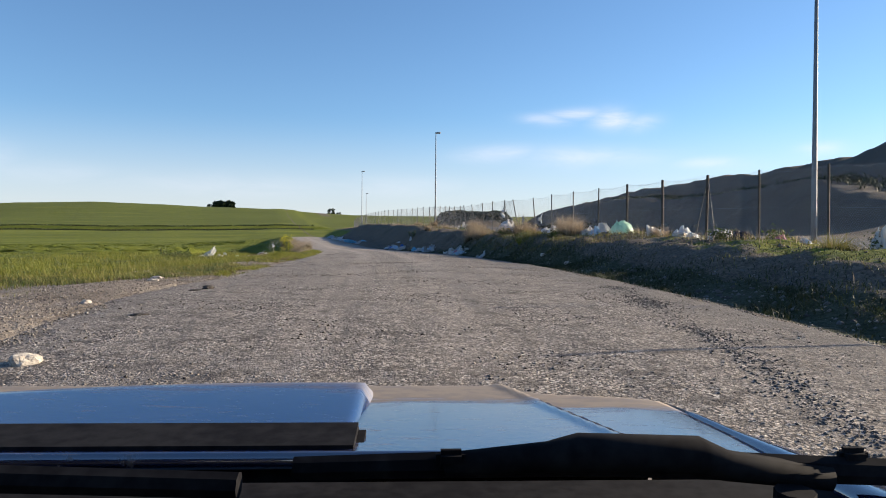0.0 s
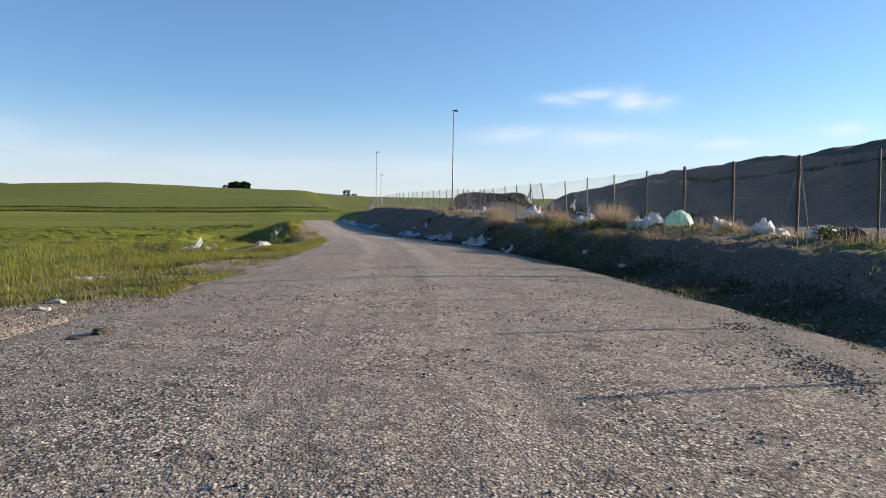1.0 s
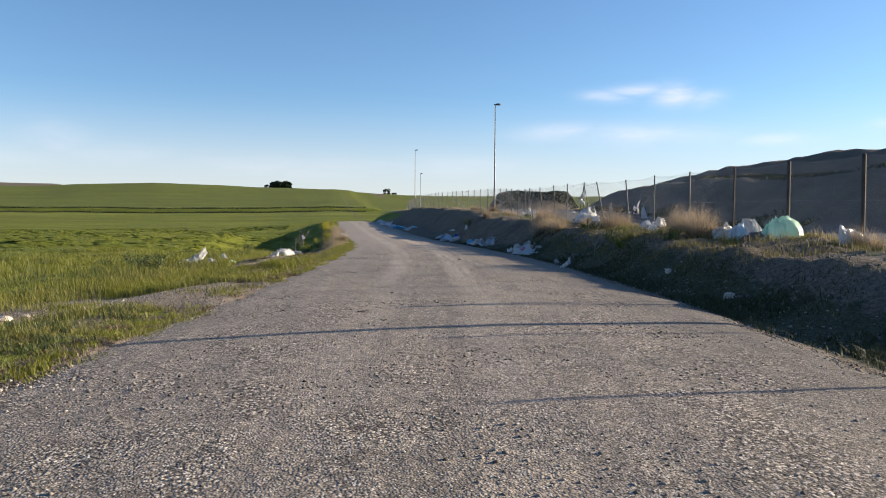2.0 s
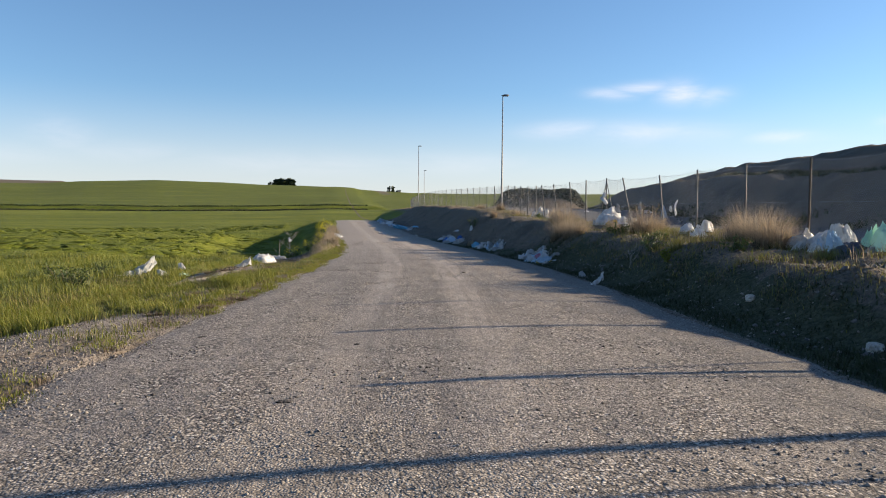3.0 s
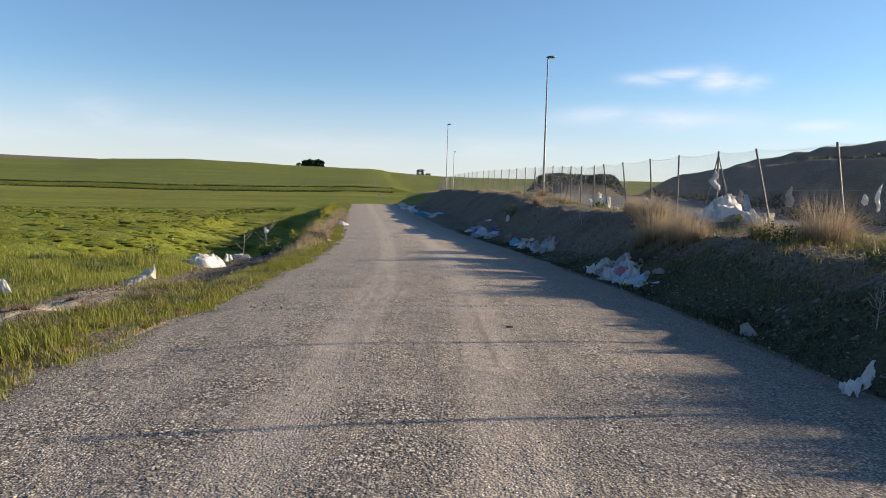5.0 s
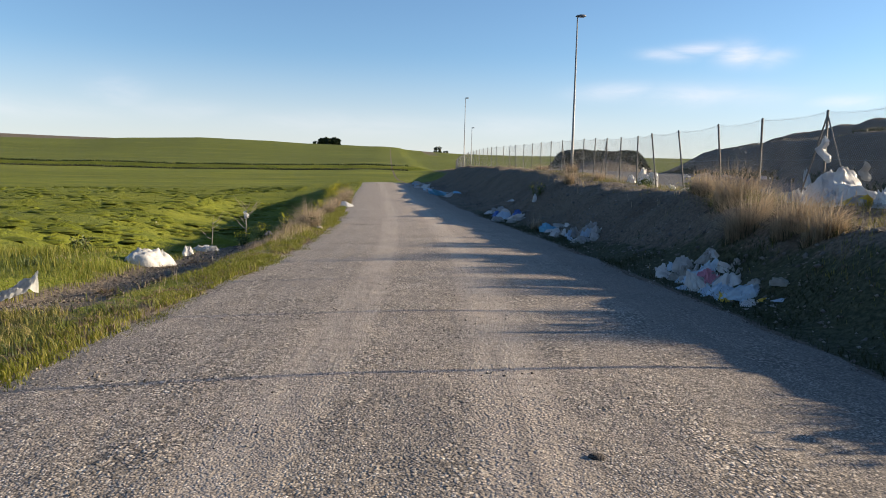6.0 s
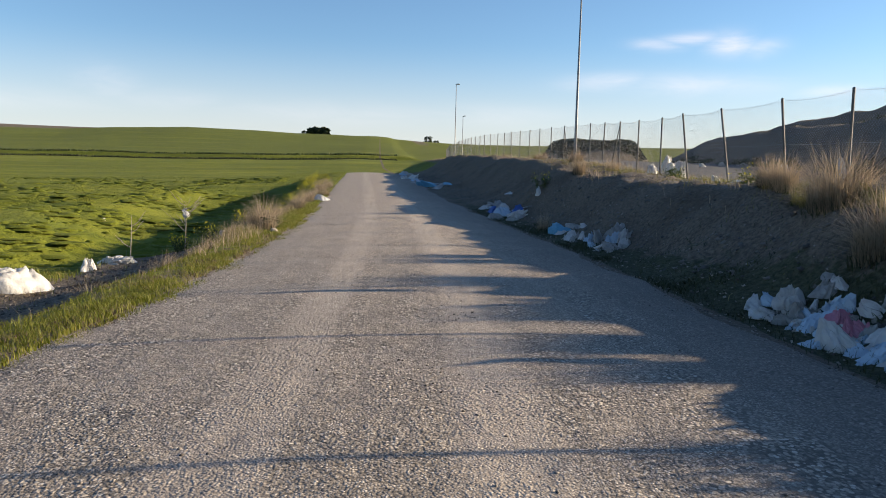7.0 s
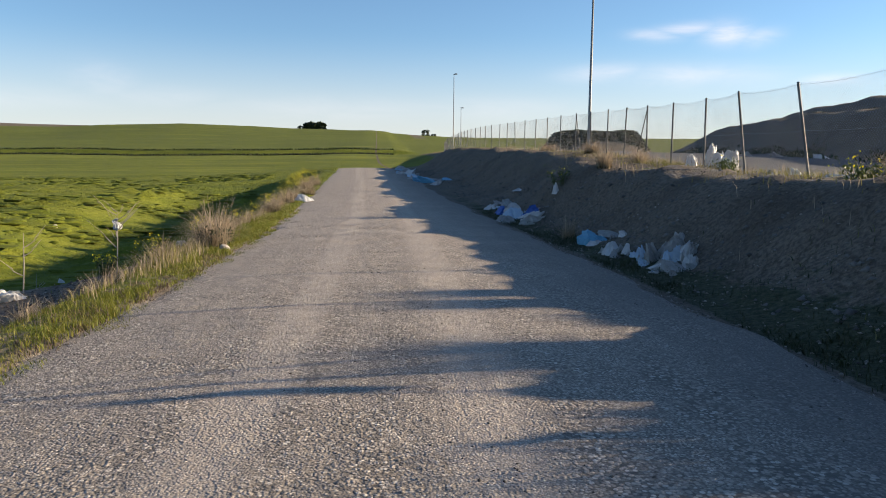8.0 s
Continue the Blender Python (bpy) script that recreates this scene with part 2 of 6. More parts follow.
MAT_LENS = surface("lamp_glass", blotch((0.45, 0.46, 0.46), (0.6, 0.6, 0.6), 20, 3), 0.2)
MAT_BLADE = surface("green_blades", scattered((0.060, 0.082, 0.008), (0.118, 0.140, 0.014), (0.18, 0.165, 0.036)), 0.6, translucent=0.35)
MAT_BRIGHT = surface("sunlit_blades", scattered((0.085, 0.110, 0.010), (0.165, 0.175, 0.020), (0.24, 0.20, 0.05)), 0.6, translucent=0.4)
MAT_VERGE = surface("verge_grass", scattered((0.105, 0.116, 0.022), (0.195, 0.18, 0.045), (0.29, 0.23, 0.11)), 0.65, translucent=0.3)
MAT_STRAW = surface("dry_straw", scattered((0.155, 0.122, 0.084), (0.42, 0.335, 0.24), (0.12, 0.095, 0.066)), 0.7, translucent=0.35)
MAT_LEAF = surface("weed_leaves", scattered((0.034, 0.056, 0.015), (0.070, 0.098, 0.028), (0.12, 0.125, 0.045)), 0.6, translucent=0.3)
MAT_FLOWER = surface("mustard_petals", scattered((0.62, 0.53, 0.01), (0.74, 0.66, 0.02), (0.55, 0.50, 0.03)), 0.6, translucent=0.3)
MAT_STEM = surface("woody_stem", blotch((0.12, 0.09, 0.06), (0.21, 0.165, 0.12), 80, 5), 0.85)
MAT_TWIG = surface("pale_twig", blotch((0.20, 0.175, 0.15), (0.36, 0.325, 0.29), 80, 5), 0.85)
MAT_DEAD = surface("dead_weeds", scattered((0.07, 0.052, 0.036), (0.14, 0.105, 0.072), (0.2, 0.155, 0.105)), 0.8, translucent=0.15)
MAT_STONE = surface("pale_stone", scattered((0.070, 0.060, 0.054), (0.22, 0.194, 0.17), (0.36, 0.33, 0.30)), 0.9)
MAT_ROCK = surface("limestone_rock", blotch((0.30, 0.26, 0.22), (0.52, 0.48, 0.42), 25, 3), 0.9, bump=((18.0, 0.02),))
# dark leaves; along the bank and in clump hearts they stand in for shade
MAT_SHADE = surface("dark_and_shaded_weeds", scattered((0.018, 0.030, 0.012), (0.040, 0.052, 0.020), (0.075, 0.072, 0.038)), 0.7, translucent=0.2)
MAT_OAK = surface("oak_foliage", scattered((0.012, 0.022, 0.008), (0.026, 0.042, 0.013), (0.045, 0.055, 0.02)), 0.7)


def plastic(name, colour, shade, see=0.3):
    return surface(name, blotch(shade, colour, 9.0, 2.0, 0.25, 0.6), 0.38, bump=((16.0, 0.012), (55.0, 0.004)), translucent=see, specular=0.5)


MAT_WHITE = plastic("white_film", (0.64, 0.64, 0.64), (0.48, 0.48, 0.48))
MAT_GREY = plastic("dusty_film", (0.38, 0.375, 0.365), (0.25, 0.245, 0.24))
MAT_BLUE = plastic("blue_film", (0.05, 0.16, 0.55), (0.03, 0.09, 0.36))
MAT_SKY = plastic("light_blue_film", (0.16, 0.46, 0.66), (0.10, 0.33, 0.52))
MAT_PALE = plastic("pale_blue_film", (0.48, 0.62, 0.74), (0.38, 0.52, 0.66))
MAT_GREEN = plastic("pale_green_film", (0.62, 0.82, 0.68), (0.48, 0.72, 0.56), 0.45)
MAT_NAVY = plastic("black_film", (0.03, 0.035, 0.06), (0.015, 0.018, 0.03), 0.05)
MAT_PINK = plastic("pink_film", (0.62, 0.26, 0.34), (0.48, 0.16, 0.22))
MAT_FILM = plastic("clear_film", (0.60, 0.61, 0.60), (0.36, 0.37, 0.35), 0.6)
MAT_YELLOW = plastic("yellow_film", (0.70, 0.50, 0.05), (0.55, 0.36, 0.04))

# ---------------------------------------------------------------- land


def table(points, width=3.0):
    """A smooth curve through (y, value) pairs."""
    ys, vs = np.array([p[0] for p in points], float), np.array([p[1] for p in points], float)
    grid = np.arange(-200.0, 2200.0, 0.5)
    raw = np.interp(grid, ys, vs)
    k = np.arange(-24, 25) * 0.5
    k = np.exp(-(k / width) ** 2)
    soft = np.convolve(np.pad(raw, 24, mode="edge"), k / k.sum(), mode="valid")
    return lambda y: np.interp(y, grid, soft)


def step(a, b, v):
    t = np.clip((np.asarray(v, float) - a) / (b - a), 0.0, 1.0)
    return t * t * (3 - 2 * t)


left_edge = table([(-100, -13), (-40, -8.5), (0, -5.4), (8, -4.6), (12, -4.2), (15, -3.2), (17, -2.7), (20, -2.2), (25, -1.5), (30, -0.95), (37, -0.15), (45, 0.5),
                   (52, 0.65), (63, 0.45), (80, 0.1), (98, 0.0), (112, -0.6), (130, -1.6), (160, -2)], 1.6)
right_edge = table([(-100, -4), (-40, 0.5), (0, 3.8), (8, 4.35), (16, 4.6), (23, 5.45), (30, 6.2), (36, 6.65), (45, 6.7), (52, 6.65), (63, 6.35), (84, 5.6),
                    (98, 5.0), (112, 4.2), (130, 3.4), (160, 3.0)], 3.0)
road_z = table([(-100, -8.5), (-40, -4.0), (0, -0.97), (5, -0.58), (10, -0.26), (15, -0.07), (20, 0.0), (60, 0.0), (70, 0.14), (84, 0.58), (95, 1.0), (102, 1.15),
                (112, 1.0), (120, 0.75), (300, 0.75)], 2.5)
fence_x = table([(-100, 8.5), (0, 10.0), (16, 10.45), (19, 10.55), (24, 10.9), (30, 11.1), (40, 11.25), (50, 11.55), (60, 12.2), (68, 13.0), (74, 13.1), (80, 12.9), (92, 12.5), (101, 12.1), (115, 12.0), (138, 12.7), (160, 14.2),
                 (175, 17.0), (260, 30)], 3.0)
fence_z = table([(-100, -6), (-30, -1.8), (0, -0.1), (12, 0.42), (19, 0.72), (26, 0.94), (34.5, 1.06), (43, 1.24), (50, 1.41), (57, 1.49), (64, 1.83), (68, 2.06), (74, 2.26),
                 (80, 2.42), (101, 2.95), (115, 3.1), (138, 3.2), (175, 3.2), (260, 3.6)], 3.0)


def ripple(x, y, size, seed=0.0):
    """A cheap smooth unevenness between about -1 and 1."""
    x, y = np.asarray(x) / size, np.asarray(y) / size
    return (np.sin(x * 1.7 + 1.3 * np.sin(y * 1.1 + seed) + seed) + np.sin(y * 1.9 + 1.1 * np.sin(x * 0.9 - seed) + 2.1 * seed)
            + np.sin((x + y) * 1.3 + seed * 3.3 + np.sin(x * 2.3 - y * 1.7))) / 3.0


# stony and worn spots on the verge: x, y, radius
PATCHES = ((-5.2, 21.3, 0.9), (-3.0, 23.2, 0.6), (-4.3, 23.4, 0.5), (-5.0, 19.6, 0.7), (-3.4, 27.6, 0.5))
WORN = ((-2.25, 28.1, 0.45), (-1.45, 27.1, 0.32), (-1.75, 25.5, 0.4), (-2.3, 24.8, 0.4), (-1.3, 30.0, 0.3), (-3.6, 30.2, 0.5))


def sandy(x, y):
    """How bare the strip of pale sand along the verge is, between 0 and 1."""
    u = left_edge(y) - x - 2.2 + 0.16 * ripple(x, y, 0.8, 4.0)
    return step(0.78, 0.42, np.abs(u)) * step(29.6, 31.2, y + 0.5 * ripple(x, y, 0.7, 1.0)) * step(40.5, 38.0, y)


def land(x, y):
    """The height of the ground sheet."""
    x, y = np.asarray(x, float), np.asarray(y, float)
    rz, le, re = road_z(y), left_edge(y), right_edge(y)
    fx, fz = fence_x(y), fence_z(y)
    # the meadow's own level
    ul = le - x
    belt = y + 0.05 * x
    gone = step(101, 119, y)
    meadow = -0.24 + 0.10 * step(30, 5, y) + np.minimum(rz, 0.0) * 0.9 + 0.10 * ripple(x, y, 6.0, 2.0) + np.maximum(rz - 0.1, 0) * np.exp(-np.maximum(ul, 0) / 14.0)
    meadow = meadow - 0.45 * step(47, 57, y) * step(112, 88, y) * np.exp(-(np.maximum(ul, 0) / 26.0) ** 2)
    meadow = meadow + 2.85 * step(85, 166, belt) * (1 - np.exp(-np.maximum(belt - 85, 0) / 25.0)) + 0.85 * step(164.6, 167.0, belt + 0.3 * ripple(x, y, 4.0, 3.0))
    # right of the road: shallow gutter, earth bank, shelf with the fence, yard
    ur = x - re
    width = np.maximum(fx - re, 2.0)
    gentle = step(18, 24, y) * step(46, 38, y)
    back = step(60, 67, y)
    crest = np.clip(width - 1.3 + 0.7 * back, 1.5, 3.4 + 1.8 * back) * (1 - 0.34 * gentle)
    up = step(0.35, 1.0, ur / crest) * 0.75 + step(0.1, 1.0, ur / crest) * 0.25
    up = up * (1 - 0.2 * gentle) + 0.2 * gentle * np.clip((ur - crest) / np.maximum(width - crest, 0.5), 0, 1)
    lumps = 0.12 * ripple(x, y, 1.3, 2.0) + 0.08 * ripple(x, y, 0.45, 5.0) + 0.035 * ripple(x, y, 0.21, 1.0)
    bank = rz - 0.10 * np.exp(-((ur - 0.5) / 0.5) ** 2) + (fz - rz) * up + lumps * step(0.3, 1.5, ur)
    bank = bank * (1 - gone) + (meadow + (fz - meadow) * step(3.5, 9.0, ur)) * gone
    yard = fz + 0.15 * ripple(x, y, 5.0, 1.0) * step(1, 5, x - fx) - 0.15 * step(0.5, 3.0, x - fx)
    yard = yard + (1.0 - yard) * step(2, 14, x - fx) * step(75, 50, y)
    right = np.where(x > fx, yard, bank)
    # spoil heap in two tiers, slanting away from the road
    line = x - (30.0 + 0.2 * y) + 0.8 * ripple(x, y, 9.0, 3.0)
    ends = step(141, 124, y + 2.0 * ripple(x, y, 9, 1)) * step(18, 40, y)
    lower = step(-17, -9, line) * ends * 3.4
    # crown below y=42 is out of view, raised to shade the yard
    crown = np.interp(y, (20, 40, 46, 55, 74, 103, 121, 128), (8.2, 8.2, 7.7, 7.4, 7.8, 8.5, 8.6, 8.3)) + 0.25 * ripple(x, y, 4.0, 6.0) + 0.15 * ripple(x, y, 1.5, 2.0)
    upper = np.clip(crown - right - lower, 0, None) * step(-7.5, 1.0, line) * step(138, 122, y + 2 * ripple(x, y, 11, 4)) * step(24, 46, y)
    rough = 0.16 * ripple(x, y, 3.0, 7.0) + 0.12 * ripple(x, y, 1.2, 2.0) + 0.08 * ripple(x, y, 0.6, 4.0)
    right = right + lower + upper + rough * np.clip(lower + upper, 0, 2) / 2
    # a second, darker heap further away
    hx, hy = np.abs(x - 51.5) / 12.5, np.abs(y - 200.0) / 10.0
    right = right + 4.9 * step(0.0, 1.0, np.clip(2.0 - 2.0 * (hx ** 3 + hy ** 4) ** 0.5, 0, 1)) * (1 + 0.07 * ripple(x, y, 3, 1))
    # left of the road: verge, ditch, meadow
    verge = rz + 0.03 * ripple(x, y, 1.1, 1.0)
    strip = step(36.5, 41, y) * step(98, 80, y) * step(0.85, 1.2, ul + 0.15 * ripple(x, y, 1.1, 3.0)) * step(4.2, 2.8, ul)
    ditch = step(45.0, 50.0, y) * step(100, 82, y) * step(3.0, 3.8, ul + 0.3 * ripple(x, y, 1.6, 5.0)) * step(12.5, 7.0, ul + 0.6 * ripple(x, y, 2.5, 2.0))
    k = step(0.9, 3.2, ul)
    tussock = 0.42 * np.clip(ripple(x, y, 0.6, 6.0) + 0.5 * ripple(x, y, 0.33, 1.0) - 0.15, 0, 1) * np.clip(0.55 + ripple(x, y, 4.0, 8.0), 0, 1.2) * step(44, 58, y) * step(108, 88, y) * step(3.5, 6, ul) * step(40, 22, ul)
    left = verge * (1 - k) + meadow * k - 0.23 * strip - (0.6 + 0.4 * step(50, 57, y)) * ditch + 0.05 * ripple(x, y, 1.7, 4.0) * k + tussock + 0.11 * sandy(x, y) * np.clip(0.35 + ripple(x, y, 0.55, 3.0), 0, 1) * step(37.5, 35.5, y)
    middle = rz - 0.035
    middle, left = middle * (1 - gone) + meadow * gone, left * (1 - gone) + meadow * gone
    across = np.where(ur > 0, right, np.where(ul > 0, left, middle))
    # far hills
    az = np.degrees(np.arctan2(x - 1.0, np.maximum(y, 1.0)))
    lift = np.interp(az, (-60, -25.6, -20.2, -18, -13, -8.5, -5.7, -3, 0, 1.5, 3, 8, 20, 40), (2.0, 2.05, 2.12, 2.32, 2.55, 2.47, 2.36, 2.32, 2.2, 2.08, 2.0, 1.95, 1.95, 1.9))
    top = 1.5 + np.tan(np.radians(lift)) * 541.0 / np.cos(np.radians(np.clip(az, -60, 60)))
    far = np.hypot(x, y)
    t = np.clip((y - 168.0) / 392.0, 0, 1)
    ground_there = 2.85 + 0.9 * step(-15, 45, ur)
    hill = (top - ground_there) * (0.45 * t + 0.55 * step(0, 1, t)) - 14.0 * step(575, 900, y) + 1.2 * ripple(x, y, 60, 1.0) * step(190, 300, y) * step(520, 420, y)
    beyond = 53.0 * step(900, 1500, far) * step(-14.5, -19.5, az) + 30.0 * step(900, 1500, far) * step(3, 9, az)
    return across + np.where(y > 168, hill, 0) + beyond


def sheet(name, verts, faces, material):
    """A mesh object from arrays."""
    me = bpy.data.meshes.new(name)
    verts, faces = np.asarray(verts, np.float32), np.asarray(faces, np.int32)
    me.vertices.add(len(verts))
    me.vertices.foreach_set("co", verts.ravel())
    sides = faces.shape[1]
    me.loops.add(faces.size)
    me.loops.foreach_set("vertex_index", faces.ravel())
    me.polygons.add(len(faces))
    me.polygons.foreach_set("loop_start", np.arange(len(faces), dtype=np.int32) * sides)
    me.update(calc_edges=True)
    me.validate()
    me.materials.append(material)
    return new(name, me)


def quads(rows, cols):
    r, c = np.meshgrid(np.arange(rows - 1), np.arange(cols - 1), indexing="ij")
    a = (r * cols + c).ravel()
    return np.stack([a, a + 1, a + cols + 1, a + cols], 1)


def smooth_shade(ob):
    ob.data.polygons.foreach_set("use_smooth", np.ones(len(ob.data.polygons), bool))
    return ob


def spread(first, last, start, growth):
    out, d = [first], start
    while out[-1] < last:
        out.append(out[-1] + d)
        d *= growth
    return np.array(out)


ys = np.concatenate([-spread(6, 180, 1.0, 1.15)[::-1], np.arange(-5.0, 66.0, 0.3), spread(66.2, 1900, 0.4, 1.022), np.arange(159.0, 174.0, 0.45)])
ys = np.unique(ys)
outward = spread(0.0, 1300, 0.14, 1.035)
inner = np.linspace(0.08, 0.92, 7)
le, re = left_edge(ys), right_edge(ys)
xs = np.concatenate([le[:, None] - outward[::-1][None], le[:, None] + (re - le)[:, None] * inner[None], re[:, None] + outward[None]], 1)
yy = np.repeat(ys[:, None], xs.shape[1], 1)
zz = land(xs, yy)
ground = smooth_shade(sheet("ground", np.stack([xs, yy, zz], -1).reshape(-1, 3), quads(*xs.shape), MAT_GROUND))
tagged(ground, "rolling green meadow with bare earth banks and spoil heaps", "ground", kind="structure")
ul, ur = left_edge(yy) - xs, xs - right_edge(yy)
grass = np.where(ul > 0, 0.32 + 0.26 * step(0.05, 0.6, ul) + 0.42 * np.maximum(step(1.8 + 2.4 * step(34, 28, yy), 5.0 + 3.0 * step(34, 28, yy), ul), step(46, 58, yy)), 0.0)
wavy = 0.5 * ripple(xs, yy, 1.3, 6.0)
apron = np.maximum(step(16.4, 14.6, yy + wavy) * step(5.2, 2.5, ul), step(20.3, 21.4, yy + wavy) * step(25.6, 24.4, yy + wavy) * step(4.4, 3.0, ul + wavy)) * (ul > -1)
grass = grass * (1 - apron)
track = np.exp(-((ul - 2.6 + 0.45 * step(38, 43, yy) + 0.4 * ripple(xs, yy, 2.2, 4.0)) / (0.85 + 0.2 * step(38, 43, yy))) ** 2) * step(30, 35, yy) * step(62, 52, yy) * (ul > 0)
track = np.where(yy < 38, 0.35 * track, track)
for px, py, pr in PATCHES:
    track = np.maximum(track, np.exp(-(((xs - px) / (1.4 * pr)) ** 2 + ((yy - py) / pr) ** 2)))
furrow = step(0.9, 1.1, ul) * step(3.3, 3.0, ul) * step(36.0, 38, yy) * step(56, 50, yy)
track = np.maximum(track, sandy(xs, yy))
grass = grass * (1 - 0.95 * track) * (1 - furrow)
for px, py, pr in WORN:
    grass = grass * (1 - 0.85 * np.exp(-(((xs - px) / pr) ** 2 + ((yy - py) / (1.6 * pr)) ** 2)))
grass = np.where(ur > 0, 0.30 * step(0.1, 0.4, ur) * step(1.6, 0.6, ur) + 0.42 * step(28, 8, yy) * step(1.6, 3.5, ur) * step(9, 6, ur) + 0.30 * step(2.6, 3.6, ur) * step(6.5, 5.0, ur), grass)
grass = np.where(ur > 0, np.maximum(grass, np.maximum(step(140, 175, yy), step(108, 118, yy) * step(9.0, 4.0, ur))), grass)
heap = (np.hypot((xs - 51.5) / 15.5, (yy - 200.0) / 13.0) < 1.0)
spoil = (xs > 12 + 0.16 * yy) & (yy < 146)
grass = np.where(heap | spoil, 0.0, grass)
belt = yy + 0.05 * xs
grass = np.where((ur < 0) & (yy > 66), 1.0 - 0.55 * np.exp(-((belt - 164.0) / 0.5) ** 4) - 0.55 * np.exp(-((belt - 167.6) / 0.4) ** 4), grass)
gravel = np.where(ul > -1, np.maximum(np.maximum(apron, 1.2 * track * step(39.5, 37, yy)), 0.6 * step(0.3, 0.0, ul)), 0.0)
gravel = np.where(ur > 0, 0.5 * step(0.4, 0.0, ur) + 0.5 * step(2.6, 3.4, ur) * step(7.0, 5.2, ur) * step(8, 14, yy) * step(66, 56, yy), gravel)
bearing, away = np.degrees(np.arctan2(xs - 1.0, np.maximum(yy, 1))), np.hypot(xs, yy)
brown = step(800, 1100, away) * (bearing < -14)
brown = np.maximum(brown, step(0.55, 0.25, np.abs(bearing - 1.35 - 2.0 * (545 - away) / 170)) * step(360, 400, away) * step(600, 560, away))
# where gutter and lower bank are darkened: weed cover plus painted shade
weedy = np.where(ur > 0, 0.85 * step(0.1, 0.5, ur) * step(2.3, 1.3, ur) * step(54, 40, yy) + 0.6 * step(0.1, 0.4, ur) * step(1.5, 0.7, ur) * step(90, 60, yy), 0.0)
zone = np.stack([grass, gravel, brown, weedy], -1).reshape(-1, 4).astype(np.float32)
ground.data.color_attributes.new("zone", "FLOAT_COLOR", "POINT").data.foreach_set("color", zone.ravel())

sown = (step(165.0, 168.0, belt) * 0.75).astype(np.float32)
ground.data.attributes.new("sown", "FLOAT", "POINT").data.foreach_set("value", sown.ravel())
# flat ground behind the fence that takes the shade colour
yard_shade = step(1.0, 2.2, xs - fence_x(yy)) * step(-15.5, -17.5, xs - (30.0 + 0.2 * yy)) * step(120, 100, yy)
ground.data.attributes.new("yard", "FLOAT", "POINT").data.foreach_set("value", yard_shade.astype(np.float32).ravel())

# the road, a cambered strip of chip seal with ragged edges
ry = np.concatenate([np.arange(-60, -4, 1.0), np.arange(-4.0, 70, 0.22), np.arange(70, 112, 0.6)])
rc = np.linspace(0, 1, 33)
ragged_l = 0.10 * ripple(ry, ry * 0.3, 0.5, 1.0) + 0.12 * ripple(ry, ry, 1.9, 2.0)
ragged_r = 0.08 * ripple(ry, ry * 0.4, 0.6, 4.0) + 0.10 * ripple(ry, ry, 2.3, 5.0)
rl, rr = left_edge(ry) + ragged_l - 0.05, right_edge(ry) + ragged_r + 0.05
rx = rl[:, None] + (rr - rl)[:, None] * rc[None]
ryy = np.repeat(ry[:, None], 33, 1)
rzz = road_z(ryy) + 0.09 * (1 - (2 * rc[None] - 1) ** 2) - 0.012 + 0.008 * ripple(rx, ryy, 0.7, 3.0)
rzz[:, 0] -= 0.015
rzz[:, -1] -= 0.03
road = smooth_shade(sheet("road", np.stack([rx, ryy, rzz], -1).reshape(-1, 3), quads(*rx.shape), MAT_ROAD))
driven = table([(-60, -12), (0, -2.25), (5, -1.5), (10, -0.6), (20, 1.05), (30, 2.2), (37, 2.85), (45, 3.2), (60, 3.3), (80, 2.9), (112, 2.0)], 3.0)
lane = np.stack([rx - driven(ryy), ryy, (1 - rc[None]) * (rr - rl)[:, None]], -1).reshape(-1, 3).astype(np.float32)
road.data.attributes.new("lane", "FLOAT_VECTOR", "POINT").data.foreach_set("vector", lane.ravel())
tagged(road, "worn grey chip-seal road with loose gravel edges", "road", kind="structure")

# ---------------------------------------------------------------- fence and lamps


def part(name, bm, material, parent, label="", smooth=False):
    """Links a bmesh as one mesh under a thing or a part."""
    me = bpy.data.meshes.new(name)
    bm.to_mesh(me)
    bm.free()
    me.materials.append(material)
    ob = new(name, me)
    if smooth:
        smooth_shade(ob)
    ob.parent = parent
    if label:
        ob["label"] = label
    return ob


def tube(bm, points, radii, sides=8, cap=True):
    """A round bar through points with a radius at each."""
    rings = []
    for i, p in enumerate(points):
        p = Vector(p)
        d = (Vector(points[min(i + 1, len(points) - 1)]) - Vector(points[max(i - 1, 0)])).normalized()
        a = d.orthogonal().normalized()
        b = d.cross(a)
        r = radii[i] if isinstance(radii, (list, tuple)) else radii
        rings.append([bm.verts.new(p + (a * math.cos(t) + b * math.sin(t)) * r) for t in (2 * math.pi * k / sides for k in range(sides))])
    for lo, hi in zip(rings, rings[1:]):
        for k in range(sides):
            bm.faces.new((lo[k], lo[(k + 1) % sides], hi[(k + 1) % sides], hi[k]))
    if cap:
        bm.faces.new(rings[0][::-1])
        bm.faces.new(rings[-1])
    return bm


def box(bm, size, m=None, bevel=0.0):
    made = bmesh.ops.create_cube(bm, size=1.0, matrix=(m or Matrix()) @ Matrix.Diagonal((*size, 1)))
    if bevel:
        edges = list({e for v in made["verts"] for e in v.link_edges})
        bmesh.ops.bevel(bm, geom=edges, offset=bevel, segments=2, affect="EDGES")
    return bm


def spot(x, y, dz=0.0):
    return Vector((x, y, float(land(x, y)) + dz))


fence = new("fence")
fence.location = spot(float(fence_x(40.0)), 40.0)
tagged(fence, "long rusty chain-link fence on leaning steel posts", "fence")
fence_home = Matrix.Translation(-fence.location)
